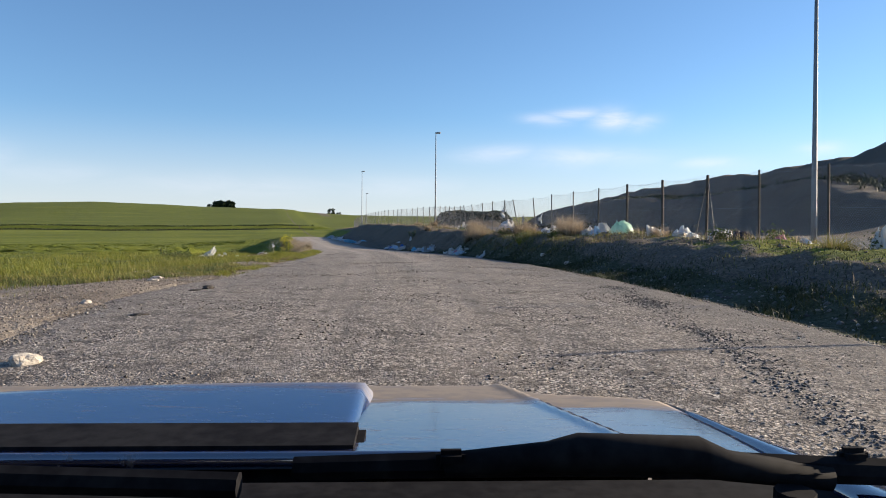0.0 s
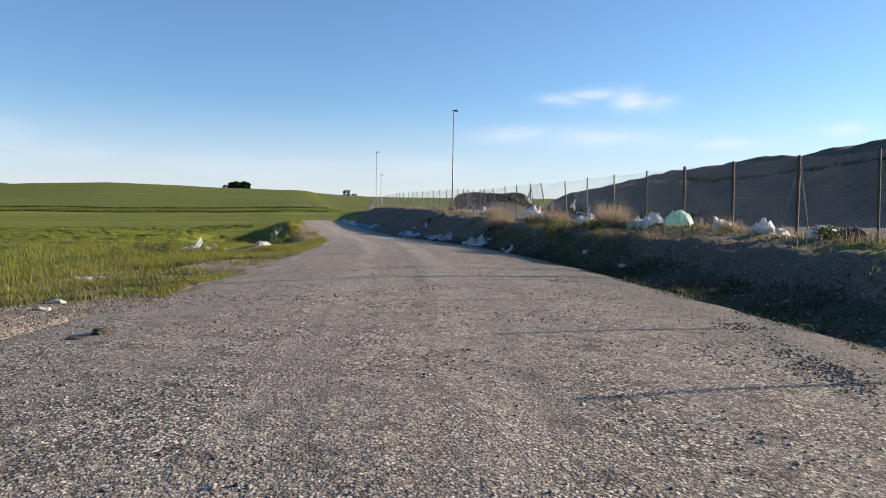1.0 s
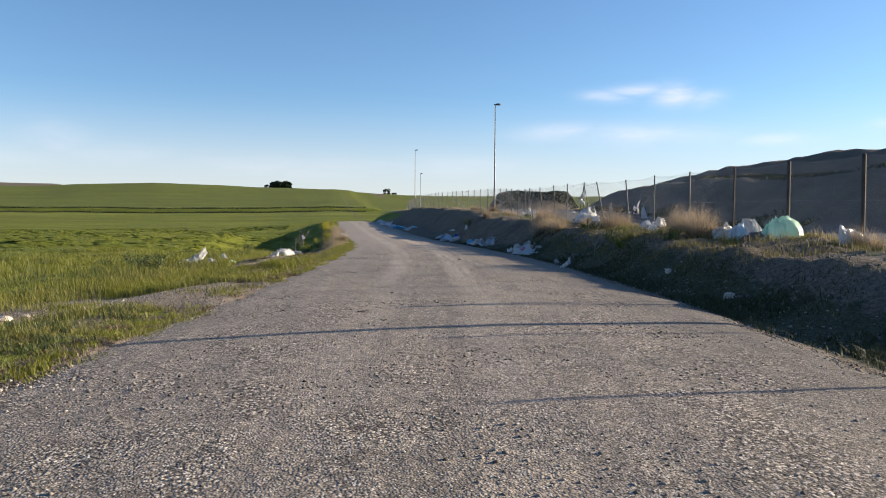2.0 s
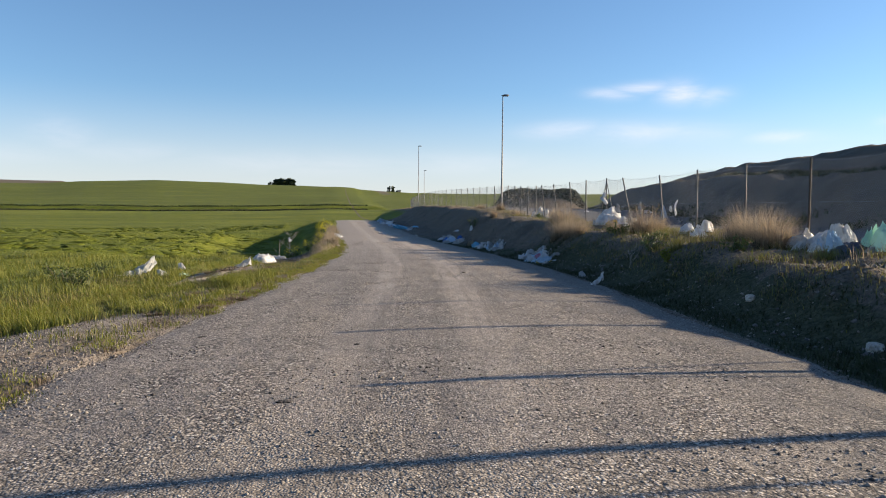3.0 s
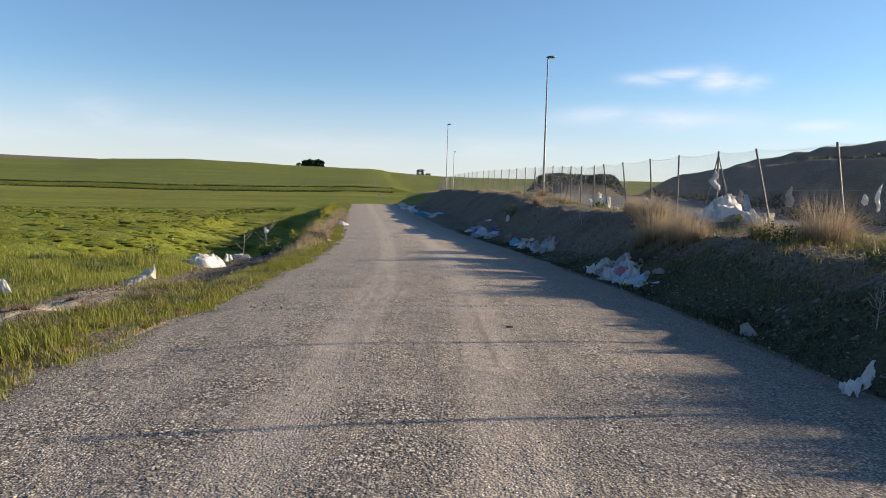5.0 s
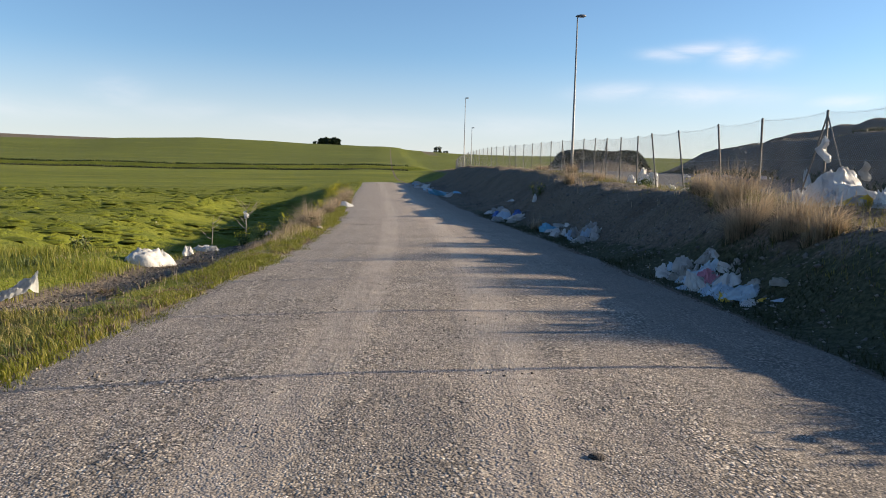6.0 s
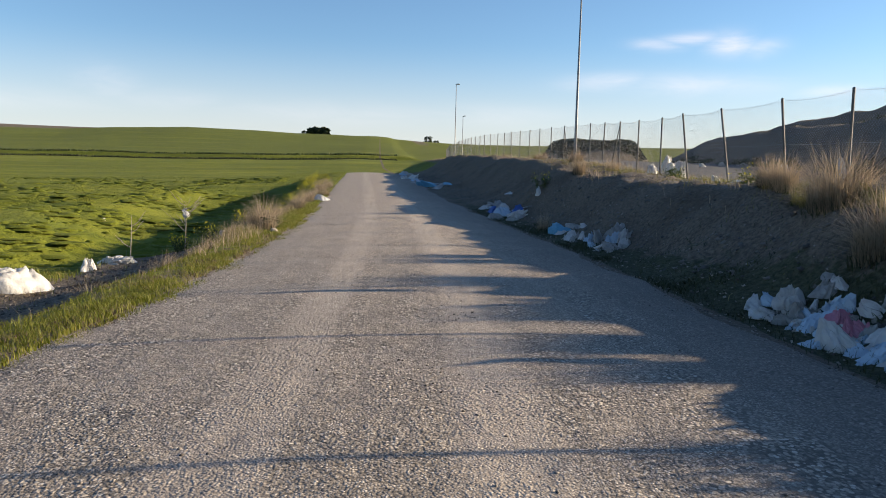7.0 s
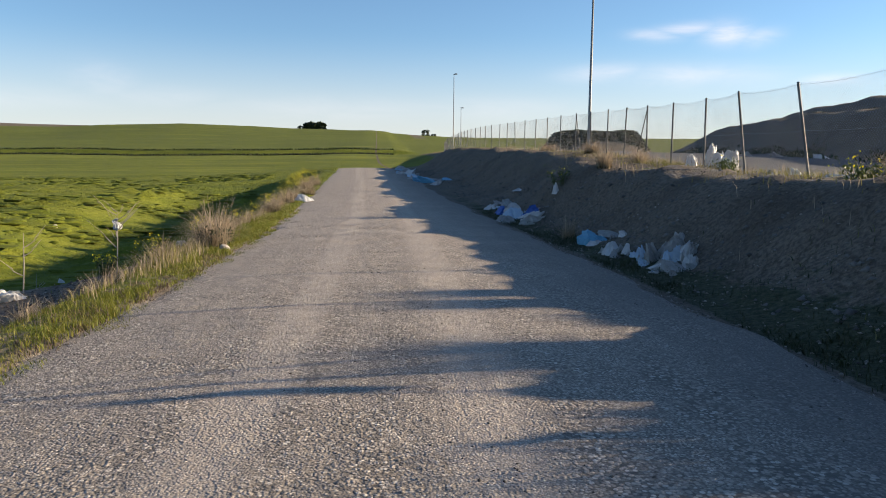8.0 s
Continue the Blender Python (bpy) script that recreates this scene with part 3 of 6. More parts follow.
# foot y of each post and its lean: along the line and across it, in degrees
POSTS = [(-3.0, 0, 0), (-0.2, 1, 0), (2.6, 0, 1), (5.4, -1, 0), (8.2, 0, 0), (11.0, 1, 1), (13.3, 0, 0), (15.65, 0.5, 0), (18.3, 0.5, 0), (21.0, 0, 1), (23.9, 0.5, 0), (26.75, 0, 0),
         (29.5, 0, 0.5), (32.3, 0, 0), (35.1, 0, 0), (37.45, 13, 0), (40.3, 11, -8), (43.3, 0, 0), (46.1, 1, 0), (48.3, 8, -2), (51.2, 12, -3.5), (54.1, 4, -6), (56.75, 1, 0), (59.5, 0, 0),
         (62.3, 2, 0), (65.6, -2, 1), (68.4, 0, 0), (71.2, 3, 0), (74.0, 0, 1), (76.8, 0, 0)]
POSTS += [(79.6 + 2.8 * i, 2.5 * math.sin(i * 2.3), 1.5 * math.sin(i * 1.7)) for i in range(36)]
HIGH = 1.9
tops, feet = [], []
for y, along, across in POSTS:
    foot = Vector((float(fence_x(y)), y, float(fence_z(y)) - 0.05))
    lean = Vector((math.sin(radians(across)), math.sin(radians(along)), 1.0)).normalized()
    tops.append(foot + lean * (HIGH + 0.05))
    feet.append(foot)
for i, (foot, top) in enumerate(zip(feet, tops)):
    a, b = fence_home @ foot, fence_home @ top
    near = i < 30
    bm = tube(bmesh.new(), [a, a.lerp(b, 0.5), b], 0.045 if 20 < foot.y < 27 else 0.028, 8 if near else 5)
    if near:
        tube(bm, [b, b + Vector((0, 0, 0.02))], [0.048, 0.022] if 20 < foot.y < 27 else [0.034, 0.018], 8)
    # posts before y=31 take the copy with shade in its colour
    part("post", bm, MAT_SHADED_POST if foot.y < 31 else MAT_POST, fence, "steel post coloured dark as on its shaded side" if foot.y < 31 else "")
for i, away in ((9, 0.7), (9, -0.4), (17, 1.0), (17, -0.9), (24, 1.2), (28, -0.9)):
    a, b = fence_home @ (tops[i] - Vector((0, 0, 0.08))), fence_home @ spot(feet[i].x + 0.05, feet[i].y + away, -0.05)
    part("brace", tube(bmesh.new(), [a, b], 0.018, 6), MAT_POST, fence)


def netting(i, cell, thick):
    """Two families of slanting wires between two neighbouring posts, and the straining wires."""
    a, b, c, d = feet[i], feet[i + 1], tops[i + 1], tops[i]
    wide = (b - a).length
    verts, faces = [], []
    sag = 0.05 * math.sin(i * 1.9)

    def at(u, v):
        low, high = a.lerp(b, u), d.lerp(c, u)
        p = low.lerp(high, v)
        bulge = math.sin(math.pi * u) * (sag * math.sin(math.pi * v) + 0.03)
        return p + Vector((bulge, 0, -0.05 * math.sin(math.pi * u) * v)) - fence.location

    def wire(p, q, r):
        s = (q - p).normalized().orthogonal().normalized() * r
        u = (q - p).normalized().cross(s)
        k = len(verts)
        for e in (p, q):
            verts.extend((e + s, e - s * 0.5 + u * 0.87, e - s * 0.5 - u * 0.87))
        for m in range(3):
            n = (m + 1) % 3
            faces.append((k + m, k + n, k + 3 + n, k + 3 + m))

    rise = HIGH / wide
    count = int((wide + HIGH) / cell)
    for k in range(count):
        s = (k + 0.5) * cell / wide
        for flip in (False, True):
            u0, v0, u1, v1 = s, 0.0, s - rise, 1.0
            if u0 > 1:
                v0, u0 = (u0 - 1) / rise, 1.0
            if u1 < 0:
                v1, u1 = v1 + u1 / rise, 0.0
            if v1 - v0 < 0.02:
                continue
            pts = [(u0 + (u1 - u0) * f, v0 + (v1 - v0) * f) for f in (0, 0.5, 1)]
            pts = [(1 - u, v) if flip else (u, v) for u, v in pts]
            for p, q in zip(pts, pts[1:]):
                wire(at(*p), at(*q), thick)
    for v in (0.03, 0.5, 0.98):
        for u in range(4):
            wire(at(u / 4, v), at((u + 1) / 4, v), 0.0025)
    ob = sheet("netting", [tuple(v) for v in verts], faces, MAT_WIRE)
    ob.parent = fence


for i in range(len(POSTS) - 1):
    if i < 34:
        netting(i, 0.075, 0.0012)
    else:
        netting(i, 0.19, 0.002)


def street_lamp(x, y, high):
    base = spot(x, y, -0.03)
    lamp = new("street_lamp")
    lamp.location = base
    tagged(lamp, "tall galvanised steel street lamp with one flat head", "street lamp", "street lamps along the fence")
    bm = tube(bmesh.new(), [(0, 0, 0), (0, 0, 1.2), (0, 0, high)], [0.085, 0.078, 0.038], 12)
    part("pole", bm, MAT_STEEL, lamp, smooth=True)
    plate = box(bmesh.new(), (0.36, 0.36, 0.03), Matrix.Translation((0, 0, 0.045)), 0.006)
    part("base_plate", plate, MAT_STEEL, lamp)
    for sx in (-1, 1):
        for sy in (-1, 1):
            part("bolt", tube(bmesh.new(), [(sx * 0.14, sy * 0.14, 0.055), (sx * 0.14, sy * 0.14, 0.10)], 0.014, 6), MAT_STEEL, lamp)
    part("hatch", box(bmesh.new(), (0.10, 0.02, 0.34), Matrix.Translation((0, -0.078, 0.75)), 0.006), MAT_STEEL, lamp)
    arm = tube(bmesh.new(), [(-0.02, 0, high - 0.05), (0.06, 0, high + 0.03), (0.12, 0, high + 0.05)], 0.028, 8)
    part("arm", arm, MAT_STEEL, lamp)
    head = bmesh.new()
    bmesh.ops.create_uvsphere(head, u_segments=16, v_segments=8, radius=1.0, matrix=pose(0.20, 0, high + 0.08, 0, -6, 0) @ Matrix.Diagonal((0.34, 0.155, 0.10, 1)))
    for v in head.verts:
        if v.co.z < high + 0.04:
            v.co.z = high + 0.04
    h = part("head", head, MAT_LAMP, lamp, smooth=True)
    lens = box(bmesh.new(), (0.36, 0.20, 0.03), Matrix.Translation((0.23, 0, high + 0.03)), 0.01)
    part("lens", lens, MAT_LENS, h)
    return lamp


street_lamp(13.05, 19.3, 9.0)
street_lamp(13.5, 73.1, 11.45 - float(land(13.5, 73.1)))
street_lamp(13.5, 138.45, 13.62 - float(land(13.5, 138.45)))
street_lamp(18.64, 175.1, 11.9 - float(land(18.64, 175.1)))

# ---------------------------------------------------------------- plants
rng = np.random.default_rng(7)


def blades(name, base, high, wide, lean, material, curl=0.5):
    """Many thin bent blades in one mesh: base points, heights, widths and lean vectors."""
    n = len(base)
    turn = rng.uniform(0, 2 * np.pi, n)
    side = np.stack([np.cos(turn), np.sin(turn), np.zeros(n)], 1) * (wide / 2)[:, None]
    up = np.zeros((n, 3))
    up[:, 2] = high
    mid = base + up * 0.55 + lean * (curl * 0.35)
    tip = base + up + lean
    verts = np.stack([base - side, base + side, mid - side * 0.7, mid + side * 0.7, tip], 1).reshape(-1, 3)
    k = np.arange(n)[:, None] * 5
    tris = np.concatenate([k + [0, 1, 3], k + [0, 3, 2], k + [2, 3, 4]], 1).reshape(-1, 3)
    return sheet(name, verts, tris, material)


def meadow_points(count, y0, y1, u0, u1, clump=0.0, size=1.0, seed=0.0):
    """Random ground points left of the road, between two distances from its edge."""
    y = rng.uniform(y0, y1, count)
    u = u0 + (u1 - u0) * rng.uniform(0, 1, count) ** 1.25
    x = left_edge(y) - u
    if clump:
        keep = rng.uniform(0, 1, count) < np.clip(0.5 + clump * ripple(x, y, size, seed), 0.03, 1)
        x, y, u = x[keep], y[keep], u[keep]
    return x, y, u


def grow(name, x, y, low, tall, wide, material, label, lean=0.35, sway=(-0.15, -0.05)):
    n = len(x)
    base = np.stack([x, y, land(x, y) - 0.01], 1)
    high = rng.uniform(low, tall, n) * (0.75 + 0.35 * ripple(x, y, 1.4, 2.0))
    bend = rng.normal(0, lean, (n, 3)) * high[:, None] * 0.6
    bend[:, 0] += sway[0] * high
    bend[:, 1] += sway[1] * high
    bend[:, 2] = 0
    ob = blades(name, base, high, np.full(n, wide) * rng.uniform(0.6, 1.3, n), bend, material)
    return tagged(ob, label, "grass", kind="stuff")


def off_apron(x, y, u):
    """Leaves the gravel apron and the trodden strip nearly bare."""
    wavy = 0.5 * ripple(x, y, 1.3, 6.0)
    bare = np.maximum(step(16.4, 14.6, y + wavy) * step(5.4, 2.2, u), step(20.3, 21.4, y + wavy) * step(25.6, 24.4, y + wavy) * step(4.4, 3.0, u + wavy))
    bare = np.maximum(bare, 1.25 * sandy(x, y))
    bare = np.maximum(bare, 0.985 * step(0.95, 1.1, u + 0.12 * ripple(x, y, 0.8, 2.0)) * step(3.2, 2.9, u) * step(36.0, 38.0, y) * step(54, 49, y))
    for px, py, pr in PATCHES:
        bare = np.maximum(bare, 0.95 * np.exp(-(((x - px) / (1.4 * pr)) ** 2 + ((y - py) / pr) ** 2)))
    for px, py, pr in WORN:
        bare = np.maximum(bare, 0.85 * np.exp(-(((x - px) / pr) ** 2 + ((y - py) / (1.6 * pr)) ** 2)))
    bare = np.clip(bare + 0.35 * ripple(x, y, 0.7, 3.0) * (bare > 0.05), 0, 0.985)
    k = rng.uniform(0, 1, len(x)) > bare
    return x[k], y[k]


x, y, u = meadow_points(96000, 16, 64, 0.05, 1.9, 0.8, 0.5, 1.0)
grow("verge_grass", *off_apron(x, y, u), 0.02, 0.075, 0.005, MAT_VERGE, "short yellow-green grass fringing the gravel road edge", 0.7)
x, y, u = meadow_points(60000, 38, 68, 0.16, 1.25, 0.6, 0.6, 3.0)
grow("verge_grass", *off_apron(x, y, u), 0.03, 0.11, 0.006, MAT_BRIGHT, "thick fresh green grass on the road verge", 0.7)
x, y, u = meadow_points(44000, 12, 36, 1.6, 8.0, 0.7, 0.7, 4.0)
grow("verge_grass", *off_apron(x, y, u), 0.025, 0.10, 0.007, MAT_VERGE, "patchy short grass round bare gravel", 0.7)
x, y, u = meadow_points(90000, 12, 49, 1.2, 13.0, 0.35, 1.0, 2.0)
grow("meadow_grass", *off_apron(x, y, u), 0.05, 0.19, 0.009, MAT_BLADE, "tall fresh green meadow grass", 0.5)
x, y, u = meadow_points(60000, 22, 50, 11.0, 34.0, 0.5, 2.2, 5.0)
grow("meadow_grass", x, y, 0.05, 0.14, 0.018, MAT_BLADE, "dense green meadow grass beside the road")
x, y, u = meadow_points(80000, 44, 108, 3.6, 46.0, 0.5, 1.6, 5.0)
grow("meadow_grass", x, y, 0.02, 0.07, 0.030, MAT_BLADE, "dense green meadow grass further off")
x, y, u = meadow_points(16000, 60, 112, 0.1, 6.0, 0.4, 1.2, 7.0)
grow("meadow_grass", x, y, 0.06, 0.18, 0.018, MAT_BLADE, "green grass in the roadside hollow")
x, y, u = meadow_points(56000, 17, 47, 3.0, 13.0, 0.7, 0.9, 6.0)
grow("meadow_grass", *off_apron(x, y, u), 0.14, 0.34, 0.011, MAT_BRIGHT, "tall yellow-green meadow grass in clumps", 0.35)
# rough hummocks that throw long shadows across the meadow
MAT_TURF = surface("turf_hummock", blotch((0.078, 0.096, 0.010), (0.12, 0.138, 0.013), 18, 3), 0.9, bump=((14.0, 0.05),), specular=0.2)


def hummocks(name, x, y, wide, high, label):
    """Low uneven grassy domes in one mesh."""
    n, sides = len(x), 9
    a = np.linspace(0, 2 * np.pi, sides, endpoint=False)[None, :, None] + rng.uniform(0, 6, (n, 1, 1))
    radius = np.array([1.0, 0.78, 0.42])[None, None, :] * rng.uniform(0.75, 1.25, (n, sides, 3)) * wide[:, None, None]
    lift = np.array([-0.15, 0.72, 1.0])[None, None, :] * rng.uniform(0.7, 1.15, (n, sides, 3)) * high[:, None, None]
    px = x[:, None, None] + np.cos(a) * radius * rng.uniform(1.1, 3.0, (n, 1, 1))
    py = y[:, None, None] + np.sin(a) * radius
    ring = np.stack([px, py, land(x, y)[:, None, None] + lift], -1)
    top = np.stack([x, y, land(x, y) + high], 1)[:, None]
    verts = np.concatenate([ring.transpose(0, 2, 1, 3).reshape(n, sides * 3, 3), top], 1).reshape(-1, 3)
    k = np.arange(sides)
    m = (k + 1) % sides
    one = [np.stack([k + o, m + o, m + o + sides], 1) for o in (0, sides)] + [np.stack([k + o, m + o + sides, k + o + sides], 1) for o in (0, sides)]
    one.append(np.stack([k + 2 * sides, m + 2 * sides, np.full(sides, 3 * sides)], 1))
    tris = (np.concatenate(one)[None] + (np.arange(n) * (sides * 3 + 1))[:, None, None]).reshape(-1, 3)
    return tagged(smooth_shade(sheet(name, verts, tris, MAT_TURF)), label, "grass", kind="stuff")


x, y, u = meadow_points(5200, 49, 104, 5.5, 44.0, 1.5, 3.2, 8.0)
hummocks("turf_hummocks", x, y, rng.uniform(0.08, 0.36, len(x)), rng.uniform(0.02, 0.09, len(x)), "trampled grassy hummocks in the wet meadow")
tx, ty = [], []
for k in range(120):
    cy = rng.uniform(23, 46)
    cx = float(left_edge(cy)) - rng.uniform(4.2, 20)
    r = rng.uniform(0.12, 0.4)
    m = int(60 + 130 * r)
    a, d = rng.uniform(0, 6.283, m), r * np.sqrt(rng.uniform(0, 1, m))
    tx.append(cx + np.cos(a) * d * 1.4)
    ty.append(cy + np.sin(a) * d)
grow("tussock_grass", np.concatenate(tx), np.concatenate(ty), 0.14, 0.30, 0.012, MAT_LEAF, "coarse dark green grass tussocks", 0.5)
for count, far, lo, hi, mat, label in ((620, 6.5, 0.06, 0.17, MAT_LEAF, "dark low weeds dotted over the verge"), (520, 5.0, 0.07, 0.20, MAT_VERGE, "yellow-olive grass clumps on the verge"), (420, 5.5, 0.03, 0.10, MAT_DEAD, "brown withered clumps on the verge")):
    tx, ty = [], []
    for k in range(count):
        cy = rng.uniform(15, 37)
        cx = float(left_edge(cy)) - rng.uniform(0.5, far)
        r = rng.uniform(0.06, 0.26)
        m = int(30 + 240 * r)
        a, d = rng.uniform(0, 6.283, m), r * np.sqrt(rng.uniform(0, 1, m))
        tx.append(cx + np.cos(a) * d * 1.6)
        ty.append(cy + np.sin(a) * d)
    tx, ty = np.concatenate(tx), np.concatenate(ty)
    grow("verge_weeds", *off_apron(tx, ty, left_edge(ty) - tx), lo, hi, 0.010, mat, label, 0.8)
# bushy clumps, hearts coloured dark as self-shadow, low ones scalloping the road edge
for count, y0, y1, near, far, r0, r1, lo, hi, mat, label in ((110, 22, 34, 0.5, 3.4, 0.16, 0.42, 0.12, 0.30, MAT_BRIGHT, "bushy fresh grass clumps on the verge"),
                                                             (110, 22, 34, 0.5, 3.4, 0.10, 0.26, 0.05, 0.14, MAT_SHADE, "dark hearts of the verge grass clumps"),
                                                             (330, 16, 62, -0.16, 0.5, 0.08, 0.24, 0.03, 0.11, MAT_BRIGHT, "low grass clumps creeping onto the gravel"),
                                                             (150, 16, 50, -0.12, 0.6, 0.06, 0.20, 0.02, 0.08, MAT_DEAD, "brown dead clumps along the gravel edge")):
    tx, ty = [], []
    for k in range(count):
        cy = rng.uniform(y0, y1)
        cx = float(left_edge(cy)) - rng.uniform(near, far)
        r = rng.uniform(r0, r1)
        m = int(30 + 420 * r)
        a, d = rng.uniform(0, 6.283, m), r * np.sqrt(rng.uniform(0, 1, m))
        tx.append(cx + np.cos(a) * d * 0.8)
        ty.append(cy + np.sin(a) * d * 1.7)
    tx, ty = np.concatenate(tx), np.concatenate(ty)
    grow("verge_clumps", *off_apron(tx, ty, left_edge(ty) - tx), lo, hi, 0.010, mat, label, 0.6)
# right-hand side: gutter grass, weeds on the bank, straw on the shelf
# gutter blades coloured dark, deepening the shade there
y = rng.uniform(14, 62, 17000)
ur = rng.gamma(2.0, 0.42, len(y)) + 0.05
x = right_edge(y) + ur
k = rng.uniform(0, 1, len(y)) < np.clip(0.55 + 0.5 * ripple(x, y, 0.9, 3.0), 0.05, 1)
grow("gutter_grass", x[k], y[k], 0.05, 0.17, 0.009, MAT_SHADE, "low gutter grass coloured dark for the gutter shade", 1.0)
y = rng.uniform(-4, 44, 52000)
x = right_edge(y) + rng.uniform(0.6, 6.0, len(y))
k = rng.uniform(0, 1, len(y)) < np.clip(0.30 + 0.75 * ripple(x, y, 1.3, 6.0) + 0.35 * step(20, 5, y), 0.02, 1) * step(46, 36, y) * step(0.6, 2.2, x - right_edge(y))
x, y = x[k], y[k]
# most weeds before y=27 take the dark copy in place of bank shade
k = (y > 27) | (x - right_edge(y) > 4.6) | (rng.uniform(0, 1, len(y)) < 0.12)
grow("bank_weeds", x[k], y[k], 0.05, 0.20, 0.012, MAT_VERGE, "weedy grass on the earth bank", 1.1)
grow("bank_weeds", x[~k], y[~k], 0.04, 0.16, 0.014, MAT_SHADE, "bank weeds coloured dark to stand in for shade", 1.1)
y = rng.uniform(22, 38, 20000)
x = right_edge(y) + rng.uniform(1.3, 4.6, len(y))
k = rng.uniform(0, 1, len(y)) < np.clip(0.35 + 0.9 * ripple(x, y, 0.7, 2.0), 0.03, 1)
x, y = x[k], y[k]
grow("bank_weeds", x[::2], y[::2], 0.10, 0.30, 0.010, MAT_VERGE, "leggy olive weeds on the upper earth bank", 0.8)
grow("bank_weeds", x[1::2], y[1::2], 0.05, 0.22, 0.012, MAT_DEAD, "reddish-brown withered weeds on the upper earth bank", 0.9)
y = rng.uniform(-2, 74, 34000)
x = fence_x(y) + rng.normal(-0.5, 0.75, len(y))
k = rng.uniform(0, 1, len(y)) < np.clip(0.35 + 0.8 * ripple(x, y, 1.1, 9.0), 0.03, 1)
grow("shelf_grass", x[k], y[k], 0.04, 0.22, 0.009, MAT_VERGE, "sunlit weeds and grass along the fence foot", 0.7)
y = rng.uniform(10, 160, 26000)
x = fence_x(y) + rng.normal(-0.4, 0.8, len(y))
k = rng.uniform(0, 1, len(y)) < np.clip(0.25 + 0.9 * ripple(x, y, 2.4, 3.0), 0.0, 1)
grow("dry_grass", x[k], y[k], 0.10, 0.45, 0.012, MAT_STRAW, "thin dry straw along the fence")
y = rng.uniform(37, 80, 11000)
x = left_edge(y) - rng.normal(0.82 + 0.3 * step(50, 56, y), 0.18 + 0.15 * step(50, 56, y))
k = rng.uniform(0, 1, len(y)) < np.clip(0.2 + 0.9 * ripple(x, y, 1.5, 2.0), 0.0, 1) * (0.12 + 0.88 * step(46, 52, y))
grow("dry_grass", x[k], y[k], 0.06, 0.28, 0.007, MAT_STRAW, "dry straw mixed into the road verge", 0.6)
x, y, u = meadow_points(7000, 17, 46, 1.2, 5.0, 1.1, 1.1, 3.0)
grow("dry_grass", *off_apron(x, y, u), 0.03, 0.11, 0.009, MAT_STRAW, "withered grass among the green verge", 0.6)
# blades coloured near black to deepen shade on the lower bank
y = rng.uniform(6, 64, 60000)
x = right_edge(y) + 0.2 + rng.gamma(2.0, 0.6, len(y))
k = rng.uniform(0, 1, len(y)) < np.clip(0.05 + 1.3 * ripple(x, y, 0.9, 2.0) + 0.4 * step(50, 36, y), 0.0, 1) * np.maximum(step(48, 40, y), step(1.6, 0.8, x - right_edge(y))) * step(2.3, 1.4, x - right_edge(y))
grow("bank_weeds", x[k], y[k], 0.04, 0.15, 0.020, MAT_SHADE, "low weeds coloured dark for shade on the lower bank", 1.3)


def grass_tuft(x, y, wide, high, count, material, label, name="grass_tuft"):
    """One bushy tuft of long blades that fan out from a narrow root, with short dark green blades at its foot."""
    def fan(n, foot, low, tall, reach):
        a, d = rng.uniform(0, 6.283, n), wide * foot * np.sqrt(rng.uniform(0, 1, n))
        out = np.stack([np.cos(a), np.sin(a), np.zeros(n)], 1)
        base = out * d[:, None]
        base[:, 2] = land(x + base[:, 0], y + base[:, 1]) - float(land(x, y)) - 0.02
        spray = reach * rng.uniform(0.02, 1.0, n) ** 0.8
        rise = high * rng.uniform(low, tall, n) * (1 - 0.55 * spray / reach)
        aim = rng.normal(0, 0.5, n) + a
        lean = np.stack([np.cos(aim), np.sin(aim), np.zeros(n)], 1) * (wide * spray)[:, None]
        return base, rise, lean
    tuft = new(name)
    tuft.location = spot(x, y)
    tagged(tuft, label, "grass tuft", "tall grass tufts by the road")
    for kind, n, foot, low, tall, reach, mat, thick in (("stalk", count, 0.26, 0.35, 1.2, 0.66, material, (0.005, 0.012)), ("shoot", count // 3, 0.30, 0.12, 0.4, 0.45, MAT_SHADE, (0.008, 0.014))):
        base, rise, lean = fan(n, foot, low, tall, reach)
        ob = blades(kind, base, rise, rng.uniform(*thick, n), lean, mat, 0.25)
        ob.parent = tuft
        ob["kind"] = "stuff"
    return tuft


DRY = "tall dry straw-coloured grass tuft on the earth bank"
for x, y, wide, high in ((8.75, 38.9, 1.1, 0.7), (8.8, 39.8, 1.2, 0.8), (8.75, 41.2, 1.4, 0.9), (9.6, 43.5, 1.6, 1.05), (10.0, 45.7, 0.8, 0.75), (10.1, 46.4, 0.8, 0.7), (10.05, 36.3, 1.6, 1.1), (9.4, 37.3, 0.8, 0.6), (9.75, 29.5, 1.5, 1.05), (9.5, 28.4, 1.3, 0.95), (9.9, 30.3, 1.2, 0.95),
                         (9.8, 58.6, 0.75, 0.75), (11.9, 61.5, 0.9, 0.7), (10.4, 23.2, 0.9, 0.5), (10.9, 37.2, 0.9, 0.7), (12.6, 69.5, 1.1, 0.7), (12.9, 79.0, 1.4, 0.6)):
    grass_tuft(x, y, wide, high, int(820 * wide), MAT_STRAW, DRY)
